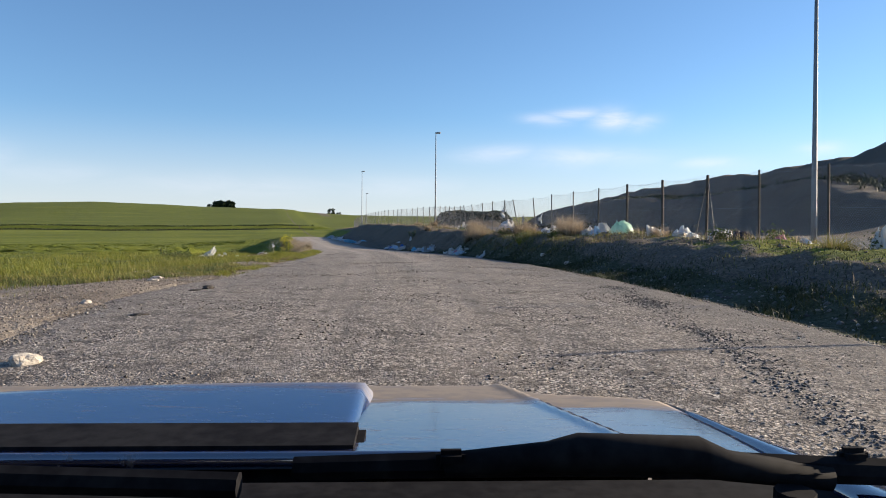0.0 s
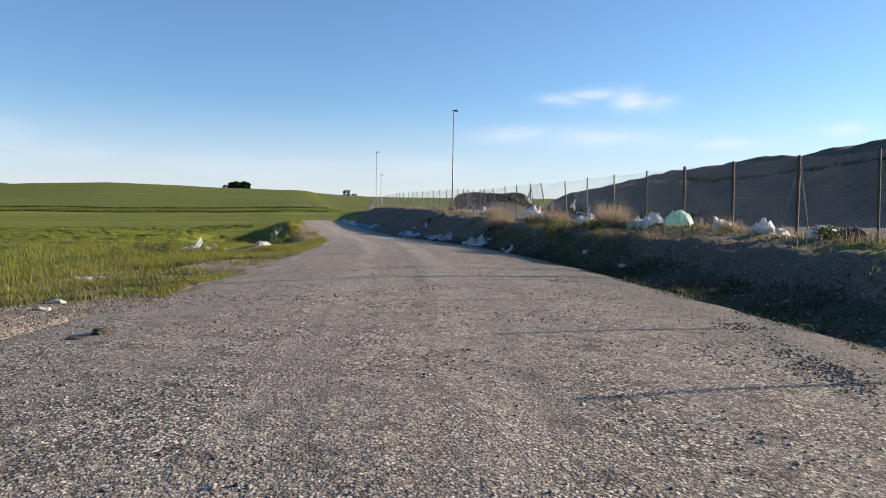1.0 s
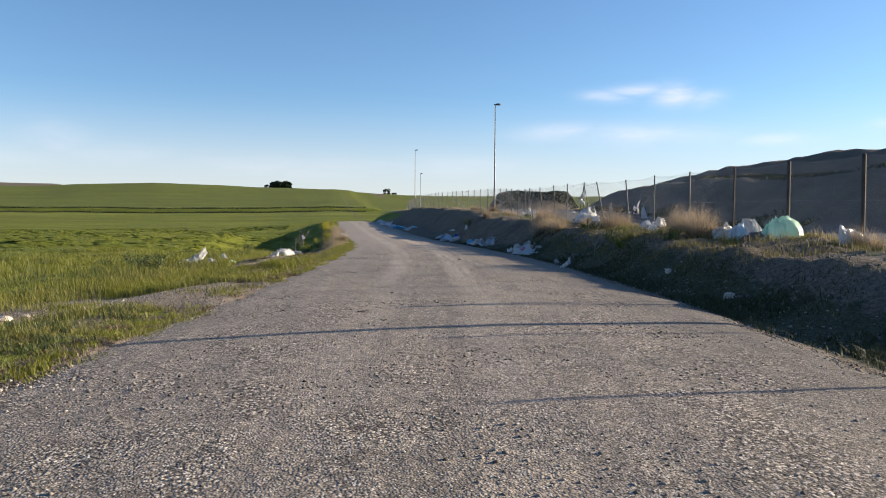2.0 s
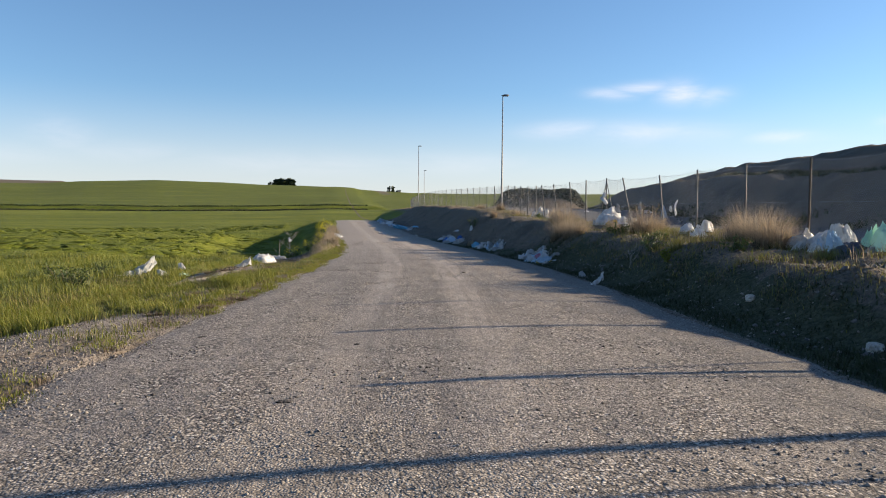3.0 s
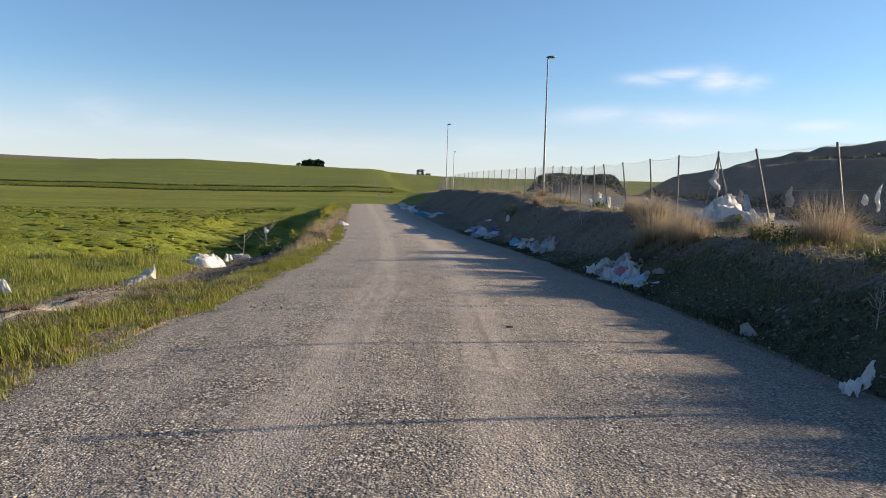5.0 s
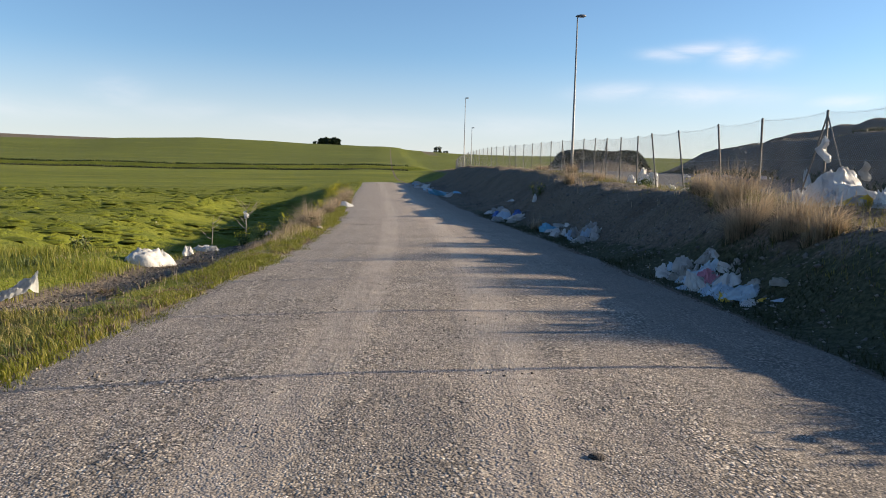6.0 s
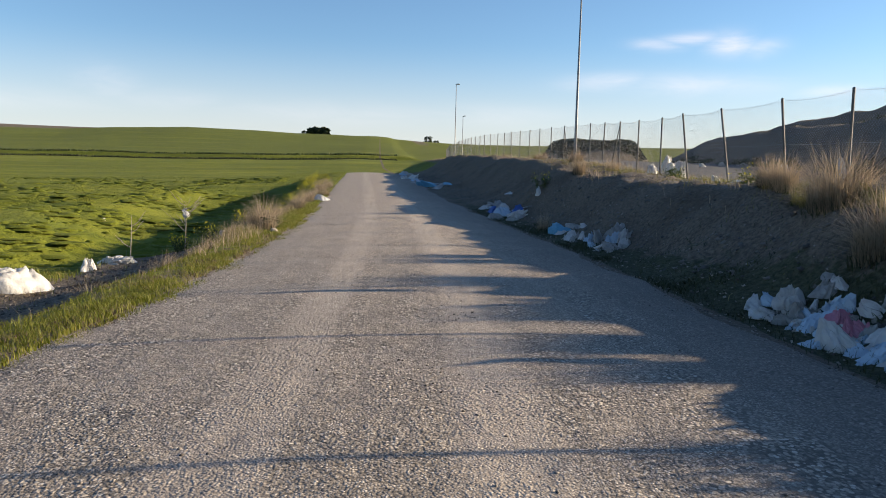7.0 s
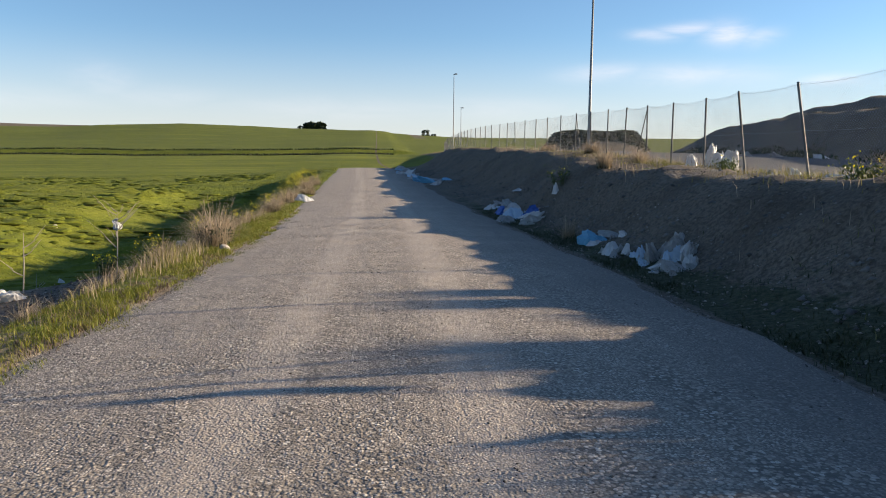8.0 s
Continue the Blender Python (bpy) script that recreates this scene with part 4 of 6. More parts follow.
for x, y, wide, high in ((-0.05, 51.9, 1.25, 1.0), (-0.35, 52.6, 1.1, 0.9), (0.12, 51.3, 0.8, 0.7), (-0.2, 61.2, 0.9, 0.7), (-0.35, 54.6, 0.8, 0.5), (-0.25, 65.5, 1.0, 0.7), (0.0, 71.0, 1.2, 0.7), (7.45, 53.6, 0.6, 0.6), (-0.4, 74.5, 1.2, 0.8), (-0.5, 47.2, 0.6, 0.42), (-0.45, 49.6, 0.7, 0.5), (-0.3, 51.6, 0.6, 0.42), (-0.6, 45.2, 0.55, 0.4), (-0.4, 57.0, 0.7, 0.5), (-0.35, 63.4, 0.8, 0.55), (-0.3, 68.0, 0.9, 0.6), (-0.9, 43.0, 0.5, 0.35), (-0.2, 77.5, 1.1, 0.7)):
    grass_tuft(x, y, wide, high, int(420 * wide), MAT_STRAW, "dry grass tuft at the gravel road edge")
for x, y, wide, high in ((8.2, 30.2, 0.5, 0.42), (9.4, 33.6, 0.7, 0.4), (9.0, 26.0, 0.7, 0.35), (10.9, 56.3, 0.9, 0.35), (11.6, 48.0, 0.8, 0.3), (9.9, 44.8, 0.9, 0.4), (9.7, 42.6, 1.0, 0.45), (9.3, 41.9, 0.8, 0.35), (8.9, 13.6, 1.1, 0.5), (9.2, 11.0, 1.2, 0.55)):
    grass_tuft(x, y, wide, high, int(360 * wide), MAT_VERGE, "fresh green grass tuft on the earth bank")


def leafy(name, x, y, wide, high, leaves, material, label, category, bloom=0, stems=9):
    """A weed of thin stems with many small leaves and, if asked, yellow flower heads."""
    plant = new(name)
    plant.location = spot(x, y, -0.02)
    tagged(plant, label, category)
    bm, tips = bmesh.new(), []
    for k in range(stems):
        a, r = rng.uniform(0, 6.283), wide * 0.5 * math.sqrt(rng.uniform(0, 1))
        top = Vector((math.cos(a) * r, math.sin(a) * r, high * rng.uniform(0.6, 1.0)))
        foot = Vector((math.cos(a) * r * 0.35, math.sin(a) * r * 0.35, 0))
        mid = foot.lerp(top, 0.5) + Vector((0, 0, 0.05 * high))
        tube(bm, [foot, mid, top], [0.006, 0.005, 0.003], 4, False)
        tips.append((foot, top))
    part("stem", bm, MAT_STEM if not bloom else MAT_LEAF, plant)

    def scatter(kind, count, size, mat, lo, hi):
        pick = rng.integers(0, len(tips), count)
        f = rng.uniform(lo, hi, count)
        c = np.array([tuple(tips[i][0].lerp(tips[i][1], float(q))) for i, q in zip(pick, f)]) + rng.normal(0, wide * 0.07, (count, 3))
        c[:, 2] = np.maximum(c[:, 2], 0.03)
        u, v = rng.normal(0, 1, (count, 3)), rng.normal(0, 1, (count, 3))
        u /= np.linalg.norm(u, axis=1)[:, None]
        v -= u * (u * v).sum(1)[:, None]
        v /= np.linalg.norm(v, axis=1)[:, None]
        s = (size * rng.uniform(0.6, 1.4, count))[:, None]
        verts = np.stack([c - u * s, c + v * s * 0.5, c + u * s, c - v * s * 0.5], 1).reshape(-1, 3)
        ob = sheet(kind, verts, np.arange(count * 4).reshape(-1, 4), mat)
        ob.parent = plant
        ob["kind"] = "stuff"

    scatter("leaf", leaves, 0.035, material, 0.1, 0.95)
    if bloom:
        scatter("flower", bloom * 3, 0.021, MAT_FLOWER, 0.9, 1.06)
    return plant


MUSTARD = "wild mustard with bright yellow flowers beside the ditch"
for x, y, wide, high, bloom in ((-0.85, 65.5, 0.9, 0.6, 130), (-0.95, 62.3, 0.8, 0.55, 12), (-0.8, 72.0, 1.0, 0.75, 60), (-1.2, 78.0, 1.3, 0.85, 200), (-1.3, 57.0, 0.9, 0.6, 40), (-2.0, 54.6, 0.9, 0.55, 36), (-1.0, 60.0, 0.9, 0.5, 30), (-1.0, 74.5, 1.0, 0.6, 60),
                                (-0.95, 68.8, 0.9, 0.6, 20), (-0.9, 80.5, 1.2, 0.9, 150), (-2.1, 52.0, 0.6, 0.45, 35), (8.75, 59.6, 0.7, 0.6, 8), (10.7, 48.2, 0.8, 0.35, 12), (11.6, 54.6, 0.8, 0.35, 10)):
    leafy("mustard_plant", x, y, wide, high, int(360 * wide), MAT_LEAF, MUSTARD, "wildflower", bloom, 14)
leafy("weed", 7.74, 29.5, 0.45, 0.36, 260, MAT_BRIGHT, "fresh bright green weed on the earth bank", "weed")
leafy("weed", 0.0, 51.5, 0.9, 0.4, 500, MAT_SHADE, "dark leafy weed under the dry verge grass", "weed")
WEED = "low leafy green weed in the meadow"
for x, y, wide, high in ((-6.1, 32.6, 0.9, 0.45), (-5.5, 31.6, 0.8, 0.4), (-5.9, 34.5, 0.7, 0.35), (-4.4, 45.5, 0.6, 0.4), (-1.3, 78.5, 1.0, 0.6), (9.9, 16.5, 0.9, 0.4), (9.6, 13.0, 1.0, 0.45), (9.4, 18.4, 0.8, 0.3),
                         (9.2, 9.5, 1.0, 0.5), (9.3, 36.6, 0.9, 0.35), (9.0, 33.0, 0.8, 0.3), (8.5, 28.0, 0.7, 0.3), (8.3, 31.5, 0.8, 0.3)):
    leafy("weed", x, y, wide, high, int(420 * wide), MAT_LEAF, WEED, "weed")


def sapling(x, y, high, label, branches=11):
    tree = new("sapling")
    tree.location = spot(x, y, -0.03)
    tagged(tree, label, "sapling")
    top = Vector((0.05, 0.0, high))
    part("trunk", tube(bmesh.new(), [(0, 0, 0), (0.03, 0.01, high * 0.5), top], [0.003 + 0.009 * high, 0.002 + 0.007 * high, 0.003], 6), MAT_TWIG, tree)
    for k in range(branches):
        f = rng.uniform(0.3, 0.95)
        a, r = rng.uniform(0, 6.283), high * rng.uniform(0.2, 0.42) * (1.15 - f * 0.5)
        p = Vector((0.03 * f, 0, high * f))
        q = p + Vector((math.cos(a) * r, math.sin(a) * r * 0.7, r * 0.8))
        bm = tube(bmesh.new(), [p, p.lerp(q, 0.5) + Vector((0, 0, -0.03)), q], [0.003 + 0.005 * high, 0.002 + 0.004 * high, 0.0025], 5)
        w2 = q + Vector((math.cos(a + 1) * r * 0.4, math.sin(a + 1) * r * 0.4, r * 0.3))
        tube(bm, [p.lerp(q, 0.6), w2], [0.005, 0.003], 4)
        part("branch", bm, MAT_TWIG, tree)
    return tree


sapling(-2.2, 52.8, 1.35, "bare grey sapling standing in the ditch")
sapling(-2.45, 49.3, 1.0, "thin bare shoot beside the white bag", 3)
sapling(-3.4, 51.8, 0.6, "short bare twig in the meadow", 2)
sapling(7.6, 31.5, 0.55, "dead twiggy weed on the shaded bank")


def oak_clump(x, y, wide, high, count, label):
    """Far evergreen oaks: short trunks under an uneven crown of many small leaf clumps."""
    tree = new("oak_clump")
    tree.location = spot(x, y, -0.3)
    tagged(tree, label, "tree")
    n = max(2, int(wide / 4))
    for k in range(n):
        px = (k + 0.5) / n * wide * 0.8 - wide * 0.4
        bm = tube(bmesh.new(), [(px, 0, 0), (px + 0.2, 0, high * 0.3), (px + 0.5, 0.2, high * 0.6)], [0.35, 0.26, 0.14], 7)
        tube(bm, [(px + 0.2, 0, high * 0.3), (px - 1.0, 0.4, high * 0.62)], [0.2, 0.08], 6)
        part("trunk", bm, MAT_STEM, tree)
    m = count
    c = rng.normal(0, 1, (m, 3))
    c /= np.linalg.norm(c, axis=1)[:, None]
    c = np.sign(c) * np.abs(c) ** 0.62
    c *= (rng.uniform(0.45, 1.0, m) ** 0.5)[:, None] * 0.92
    lump = 1 + 0.24 * ripple(c[:, 0] * 6, c[:, 2] * 6, 1.0, 3.0)
    c = c * lump[:, None] * [wide / 2, wide / 3, high * 0.62]
    c[:, 2] = np.abs(c[:, 2] + high * 0.36)
    u, v = rng.normal(0, 1, (m, 3)), rng.normal(0, 1, (m, 3))
    s = wide / 26
    verts = np.stack([c - u * s, c + v * s, c + u * s, c - v * s], 1).reshape(-1, 3)
    ob = sheet("crown", verts, np.arange(m * 4).reshape(-1, 4), MAT_OAK)
    ob.parent = tree


OAK = "dark evergreen oaks on the far green hill"
oak_clump(-38.5, 545.0, 15.5, 4.7, 4200, OAK)
oak_clump(-47.0, 543.0, 6.0, 2.6, 400, "low dark shrubs beside the hilltop oaks")
oak_clump(28.6, 430.0, 4.6, 3.6, 700, "dark round tree beside the far track")
oak_clump(33.0, 432.0, 3.4, 1.6, 300, "small dark shrub beside the far track")

# scrub along the terrace of the spoil heap
n = 26000
y = rng.uniform(30, 122, n)
x = 30.0 + 0.2 * y - 8.0 + rng.normal(0, 0.7, n)
k = rng.uniform(0, 1, n) < np.clip(0.6 + 0.8 * ripple(x * 0.2, y, 4.5, 2.0), 0.05, 1)
x, y = x[k], y[k]
tagged(blades("terrace_scrub", np.stack([x, y, land(x, y) - 0.05], 1), np.where(y > 84, 0.25, 1.0) * rng.uniform(0.05, 0.45, len(x)), rng.uniform(0.04, 0.13, len(x)), rng.normal(0, 0.3, (len(x), 3)) * [1, 1, 0], MAT_OAK),
       "dark low scrub along the heap terrace", "shrub", kind="stuff")
n = 15000
x, y = 51.5 + rng.normal(0, 6.5, n), 195.0 + rng.normal(0, 5.0, n)
tagged(blades("heap_scrub", np.stack([x, y, land(x, y) - 0.05], 1), rng.uniform(0.10, 0.40, n), rng.uniform(0.25, 0.6, n), rng.normal(0, 0.3, (n, 3)) * [1, 1, 0], MAT_OAK),
       "dark scrub covering the far spoil heap", "shrub", kind="stuff")

# weedy margins that divide the far fields
for foot, deep, mat in ((164.0, 0.55, MAT_SHADE), (167.8, 0.40, MAT_LEAF)):
    x = rng.uniform(-170, 6, 13000)
    y = foot - 0.05 * x + rng.normal(0, deep * 0.5, len(x)) + 0.3 * ripple(x, x * 0, 9.0, foot)
    k = rng.uniform(0, 1, len(x)) < np.clip(0.75 + 0.5 * ripple(x, y, 2.5, 1.0), 0.15, 1)
    x, y = x[k], y[k]
    tagged(blades("field_margin", np.stack([x, y, land(x, y) - 0.05], 1), rng.uniform(0.18, 0.5, len(x)), rng.uniform(0.08, 0.24, len(x)), rng.normal(0, 0.12, (len(x), 3)) * [1, 1, 0], mat),
           "dark weedy margin between two green fields", "weeds", kind="stuff")

# low dead weeds on the bare strip
for k in range(26):
    y = rng.uniform(30, 50) if k % 3 else rng.uniform(32.2, 36.0)
    x = float(left_edge(y)) - (rng.uniform(1.2, 3.0) if k % 3 else rng.uniform(1.0, 1.6))
    grass_tuft(x, y, rng.uniform(0.35, 0.8), rng.uniform(0.07, 0.16), 240, MAT_DEAD, "flattened brown dead weeds on the bare strip", "dead_weed")

for px, py, pr in WORN:
    for k in range(3):
        grass_tuft(px + rng.normal(0, 0.5 * pr), py + rng.normal(0, 0.8 * pr), rng.uniform(0.35, 0.7), rng.uniform(0.06, 0.12), 240, MAT_DEAD, "flattened brown dead weeds on the worn verge", "dead_weed")

# a dense fringe along the ditch edge
y = rng.uniform(46, 88, 26000)
x = left_edge(y) - rng.normal(0.95 + 0.3 * step(50, 56, y), 0.25)
k = rng.uniform(0, 1, len(y)) < np.clip(0.55 + 0.6 * ripple(x, y, 1.2, 5.0), 0.1, 1)
x, y = x[k], y[k]
grow("dry_grass", x[::2], y[::2], 0.12, 0.42, 0.009, MAT_STRAW, "pale withered grass fringing the ditch", 0.6)
grow("verge_grass", x[1::2], y[1::2], 0.10, 0.34, 0.010, MAT_VERGE, "yellow-green grass fringing the ditch", 0.6)

# dark weeds along the foot of the spoil heap
y = rng.uniform(42, 118, 9000)
x = 30.0 + 0.2 * y - 16.5 + rng.normal(0, 0.8, len(y))
k = rng.uniform(0, 1, len(y)) < np.clip(0.35 + 1.0 * ripple(x, y, 3.0, 6.0), 0.0, 1)
x, y = x[k], y[k]
tagged(blades("heap_foot_scrub", np.stack([x, y, land(x, y) - 0.05], 1), rng.uniform(0.08, 0.42, len(x)), rng.uniform(0.06, 0.2, len(x)), rng.normal(0, 0.25, (len(x), 3)) * [1, 1, 0], MAT_OAK),
       "dark weeds along the foot of the spoil heap", "shrub", kind="stuff")

# ---------------------------------------------------------------- litter and stones
FILM = {"film": MAT_FILM, "white": MAT_WHITE, "grey": MAT_GREY, "blue": MAT_BLUE, "sky": MAT_SKY, "pale": MAT_PALE, "green": MAT_GREEN, "black": MAT_NAVY, "pink": MAT_PINK, "yellow": MAT_YELLOW}
WORDS = {"film": "torn clear plastic film", "white": "crumpled white plastic bag", "grey": "dusty grey plastic bag", "blue": "bright blue plastic bag", "sky": "light blue plastic sheet", "pale": "pale blue translucent bag",
         "green": "large pale green plastic sheet", "black": "black rubbish bag", "pink": "torn pink plastic film", "yellow": "yellow plastic wrapper"}
litter_count = 0


def draped(wide, high, seed, puff=0.0):
    """A thrown-down bag: crumpled film over trapped air, in sharp folds, with pulled-up corners and a ragged hem on the ground."""
    bm = bmesh.new()
    rings, around = (15, 44) if wide > 0.6 else (12, 34) if wide > 0.3 else (8, 24)
    off = Vector((seed, seed * 0.7, -seed))
    stretch = 0.85 + 0.4 * abs(math.sin(seed * 1.9))
    slump = (0.55 * (1 - puff) * math.sin(seed * 2.3), 0.55 * (1 - puff) * math.cos(seed * 1.1))
    corners = [(0.45 * math.cos(seed * k), 0.45 * math.sin(seed * k), 0.08 + 0.26 * abs(math.sin(seed * k * 3))) for k in (1.3, 2.9, 4.7)]

    def place(r, a):
        hem = 0.80 + 0.55 * noise.noise(Vector((math.cos(a) * 1.1, math.sin(a) * 1.1, seed))) + 0.22 * noise.noise(Vector((math.cos(a) * 4, math.sin(a) * 4, seed)))
        hem = hem * (1 - puff) + 0.85 * puff
        x, y = math.cos(a) * r * hem, math.sin(a) * r * hem
        p = Vector((x, y, 0))
        w = p * 1.2 + Vector((noise.noise(p * 1.8 + off), noise.noise(p * 1.8 - off), 0)) * 1.1
        fold = 1.0 - 2.3 * abs(noise.noise(w * 1.1 + off))
        crease = 1.0 - 2.3 * abs(noise.noise(w * 3.1 - off))
        tiny = noise.noise(p * 12.0 + off)
        swell = max(0.0, 1.0 - r ** (2 + puff)) ** (0.8 - 0.35 * puff)
        z = swell * ((0.52 + 0.40 * fold + 0.24 * crease) * (1 - puff) + (0.78 + 0.16 * fold + 0.05 * crease) * puff + 0.08 * tiny)
        for cx, cy, tall in corners:
            z += tall * (1 - 0.8 * puff) * max(0.0, 1.0 - math.hypot(x - cx, y - cy) / 0.34) ** 1.2
        shift = 0.30 * swell * (1 - 0.7 * puff)
        x += shift * noise.noise(p * 2.3 + off * 2.0) + 0.07 * noise.noise(p * 8.0 - off)
        y += shift * noise.noise(p * 2.3 - off * 2.0) + 0.07 * noise.noise(p * 8.0 + off * 3.0)
        x += z * slump[0]
        y += z * slump[1]
        return bm.verts.new((x * wide * 0.54 * stretch, y * wide * 0.54 / stretch, max(z, 0.015 + 0.03 * tiny) * high))

    rows = [[place(k / rings, 2 * math.pi * j / around) for j in range(around)] for k in range(1, rings + 1)]
    top = place(0.0, 0.0)
    for j in range(around):
        i = (j + 1) % around
        bm.faces.new((top, rows[0][j], rows[0][i]))
        for lo, hi in zip(rows, rows[1:]):
            bm.faces.new((lo[j], hi[j], hi[i]))
            bm.faces.new((lo[j], hi[i], lo[i]))
    return bm


def hanging(wide, high, seed):
    """A torn bag caught at its top, narrow above and flaring below."""
    bm = bmesh.new()
    bmesh.ops.create_icosphere(bm, subdivisions=3, radius=1.0)
    off = Vector((seed, -seed, seed * 0.4))
    for v in bm.verts:
        d = v.co.normalized()
        r = 0.68 + 0.7 * (1 - 2.2 * abs(noise.noise(d * 2.1 + off))) + 0.3 * noise.noise(d * 5.0 - off)
        flare = 0.75 - 0.35 * d.z
        sway = 0.5 * noise.noise(Vector((d.z * 1.6, seed, 0.3))) * wide
        v.co = Vector((d.x * r * flare * wide * 0.5 + sway, d.y * r * flare * wide * 0.3 - sway, (d.z * 0.5 * (0.7 + 0.5 * r) + 0.5) * high))
    return bm


def plastic_bag(x, y, wide, high, colour, where, z=None, name="plastic_bag", category="plastic bag", full=None, puff=0.0):
    """A crumpled bag lying on the ground or, given a height, caught on something."""
    global litter_count
    litter_count += 1
    seed = litter_count * 3.71
    bm = draped(wide, high, seed, puff) if z is None else hanging(wide, high, seed)
    ob_me = bpy.data.meshes.new(name)
    bm.to_mesh(ob_me)
    bm.free()
    ob_me.materials.append(FILM[colour])
    ob = new(name, ob_me)
    if puff > 0.4:
        smooth_shade(ob)
    ob.rotation_euler = (0, 0, seed)
    ob.location = spot(x, y, -0.02) if z is None else Vector((x, y, z))
    return tagged(ob, (full or WORDS[colour]) + " " + where, category)


def blown_sheet(low, high, rise, wide, colour, label):
    """A sheet of film that the wind has drawn out from the ground up over standing grass."""
    a, b = spot(*low), spot(*high)
    along = b - a
    side = Vector((-along.y, along.x, 0)).normalized()
    bm, rows, cols = bmesh.new(), 22, 12
    grid = []
    for i in range(rows):
        f = i / (rows - 1)
        line = []
        for j in range(cols):
            g = j / (cols - 1) - 0.5
            w = Vector((f * 4.0, g * 3.0, rise * 9))
            crumple = 1 - 2.2 * abs(noise.noise(w)) + 0.5 * noise.noise(w * 3.1)
            q = along * f + side * (g * wide * (0.35 + 0.9 * math.sin(math.pi * min(1.0, 0.25 + f * 0.75)))) * (1 + 0.2 * noise.noise(w * 2.0))
            lift = rise * f ** 1.4 * (1 - 1.5 * abs(g) ** 1.6) + 0.07 * crumple
            line.append(bm.verts.new((q.x + 0.04 * noise.noise(w * 4.0), q.y, q.z + max(0.015, lift))))
        grid.append(line)
    for lo, hi in zip(grid, grid[1:]):
        for j in range(cols - 1):
            bm.faces.new((lo[j], lo[j + 1], hi[j + 1], hi[j]))
    me = bpy.data.meshes.new("plastic_sheet")
    bm.to_mesh(me)
    bm.free()
    me.materials.append(FILM[colour])
    ob = new("plastic_sheet", me)
    ob.location = a
    return tagged(ob, label, "plastic sheet")


blown_sheet((6.0, 29.75), (6.22, 29.62), 0.30, 0.36, "white", "white plastic bag with one raised corner at the road edge")
PILE_A = [(7.39, 41.3, 0.50, 0.15, "white"), (7.68, 41.33, 0.46, 0.34, "white"), (7.98, 41.19, 0.34, 0.27, "grey"), (7.46, 40.54, 0.36, 0.24, "pale"), (7.71, 40.45, 0.42, 0.22, "pink"),
          (7.95, 40.24, 0.32, 0.22, "white"), (7.28, 39.71, 0.42, 0.32, "white"), (7.34, 39.32, 0.38, 0.22, "pale"), (7.49, 38.84, 0.56, 0.27, "pale"), (7.28, 38.78, 0.26, 0.15, "yellow"),
          (7.38, 38.26, 0.42, 0.10, "white"), (7.52, 38.24, 0.16, 0.08, "yellow")]
PILE_A2 = [(7.6, 40.9, 0.36, 0.26, "grey"), (7.62, 40.0, 0.34, 0.25, "pink"), (7.62, 39.5, 0.4, 0.26, "white"), (7.85, 40.7, 0.3, 0.28, "pale")]
PILE_B = [(7.72, 52.45, 0.80, 0.34, "sky"), (7.43, 50.42, 0.32, 0.28, "white"), (7.58, 50.04, 0.18, 0.24, "white"), (7.66, 49.44, 0.28, 0.32, "pale"), (7.73, 49.08, 0.34, 0.36, "grey"),
          (7.97, 49.08, 0.46, 0.40, "grey"), (7.62, 48.52, 0.40, 0.16, "white"), (8.0, 48.31, 0.32, 0.28, "white"), (7.74, 48.21, 0.36, 0.20, "grey"), (8.22, 49.21, 0.36, 0.28, "grey"),
          (7.9, 48.7, 0.36, 0.3, "pale"), (8.1, 48.8, 0.3, 0.3, "white")]
PILE_C = [(7.19, 61.47, 0.55, 0.34, "blue"), (7.69, 62.79, 0.8, 0.36, "grey"), (7.31, 59.09, 0.85, 0.38, "pale"), (7.72, 58.72, 0.5, 0.32, "blue"), (7.52, 57.6, 0.65, 0.24, "white"),
          (7.59, 61.18, 0.5, 0.32, "white"), (7.15, 63.21, 0.45, 0.26, "white"), (7.5, 60.2, 0.5, 0.34, "white")]
PILE_D = [(6.39, 82.3, 1.9, 0.42, "sky"), (5.7, 85.0, 1.0, 0.36, "pale"), (5.4, 91.5, 1.3, 0.45, "white"), (5.2, 98.5, 1.2, 0.5, "white"), (5.6, 88.0, 0.8, 0.35, "pale"), (5.3, 95.0, 0.9, 0.4, "grey"), (6.6, 80.6, 0.7, 0.28, "white")]
shred = random.Random(11)
for i, (x, y, wide, high, colour) in enumerate(PILE_A + PILE_A2 + PILE_B + PILE_C + PILE_D):
    plastic_bag(x, y, wide, high * 0.8, colour, "in the heap at the road edge", puff=0.12)
    for k in range(4):
        plastic_bag(x + wide * shred.uniform(-0.6, 0.6), y + wide * shred.uniform(-1.1, 1.1), wide * shred.uniform(0.25, 0.75), high * shred.uniform(0.2, 0.6),
                    shred.choice(("white", "grey", colour, "pale", "grey", "film")), "scattered round the roadside heap")
for x, y, wide, high, colour in ((24.1, 65.6, 0.5, 0.9, "white"), (24.1, 74.6, 0.7, 0.2, "grey"), (20.7, 73.0, 0.4, 0.2, "white"), (24.8, 79.1, 0.6, 0.25, "grey"), (27.5, 76.0, 0.8, 0.3, "white")):
    plastic_bag(x, y, wide, high, colour, "dumped at the foot of the spoil heap")
for x, y, wide, high, colour in ((6.89, 32.96, 0.24, 0.15, "grey"), (8.55, 59.3, 0.28, 0.30, "white"), (8.81, 66.8, 0.5, 0.11, "white")):
    plastic_bag(x, y, wide, high, colour, "lying on the earth bank")
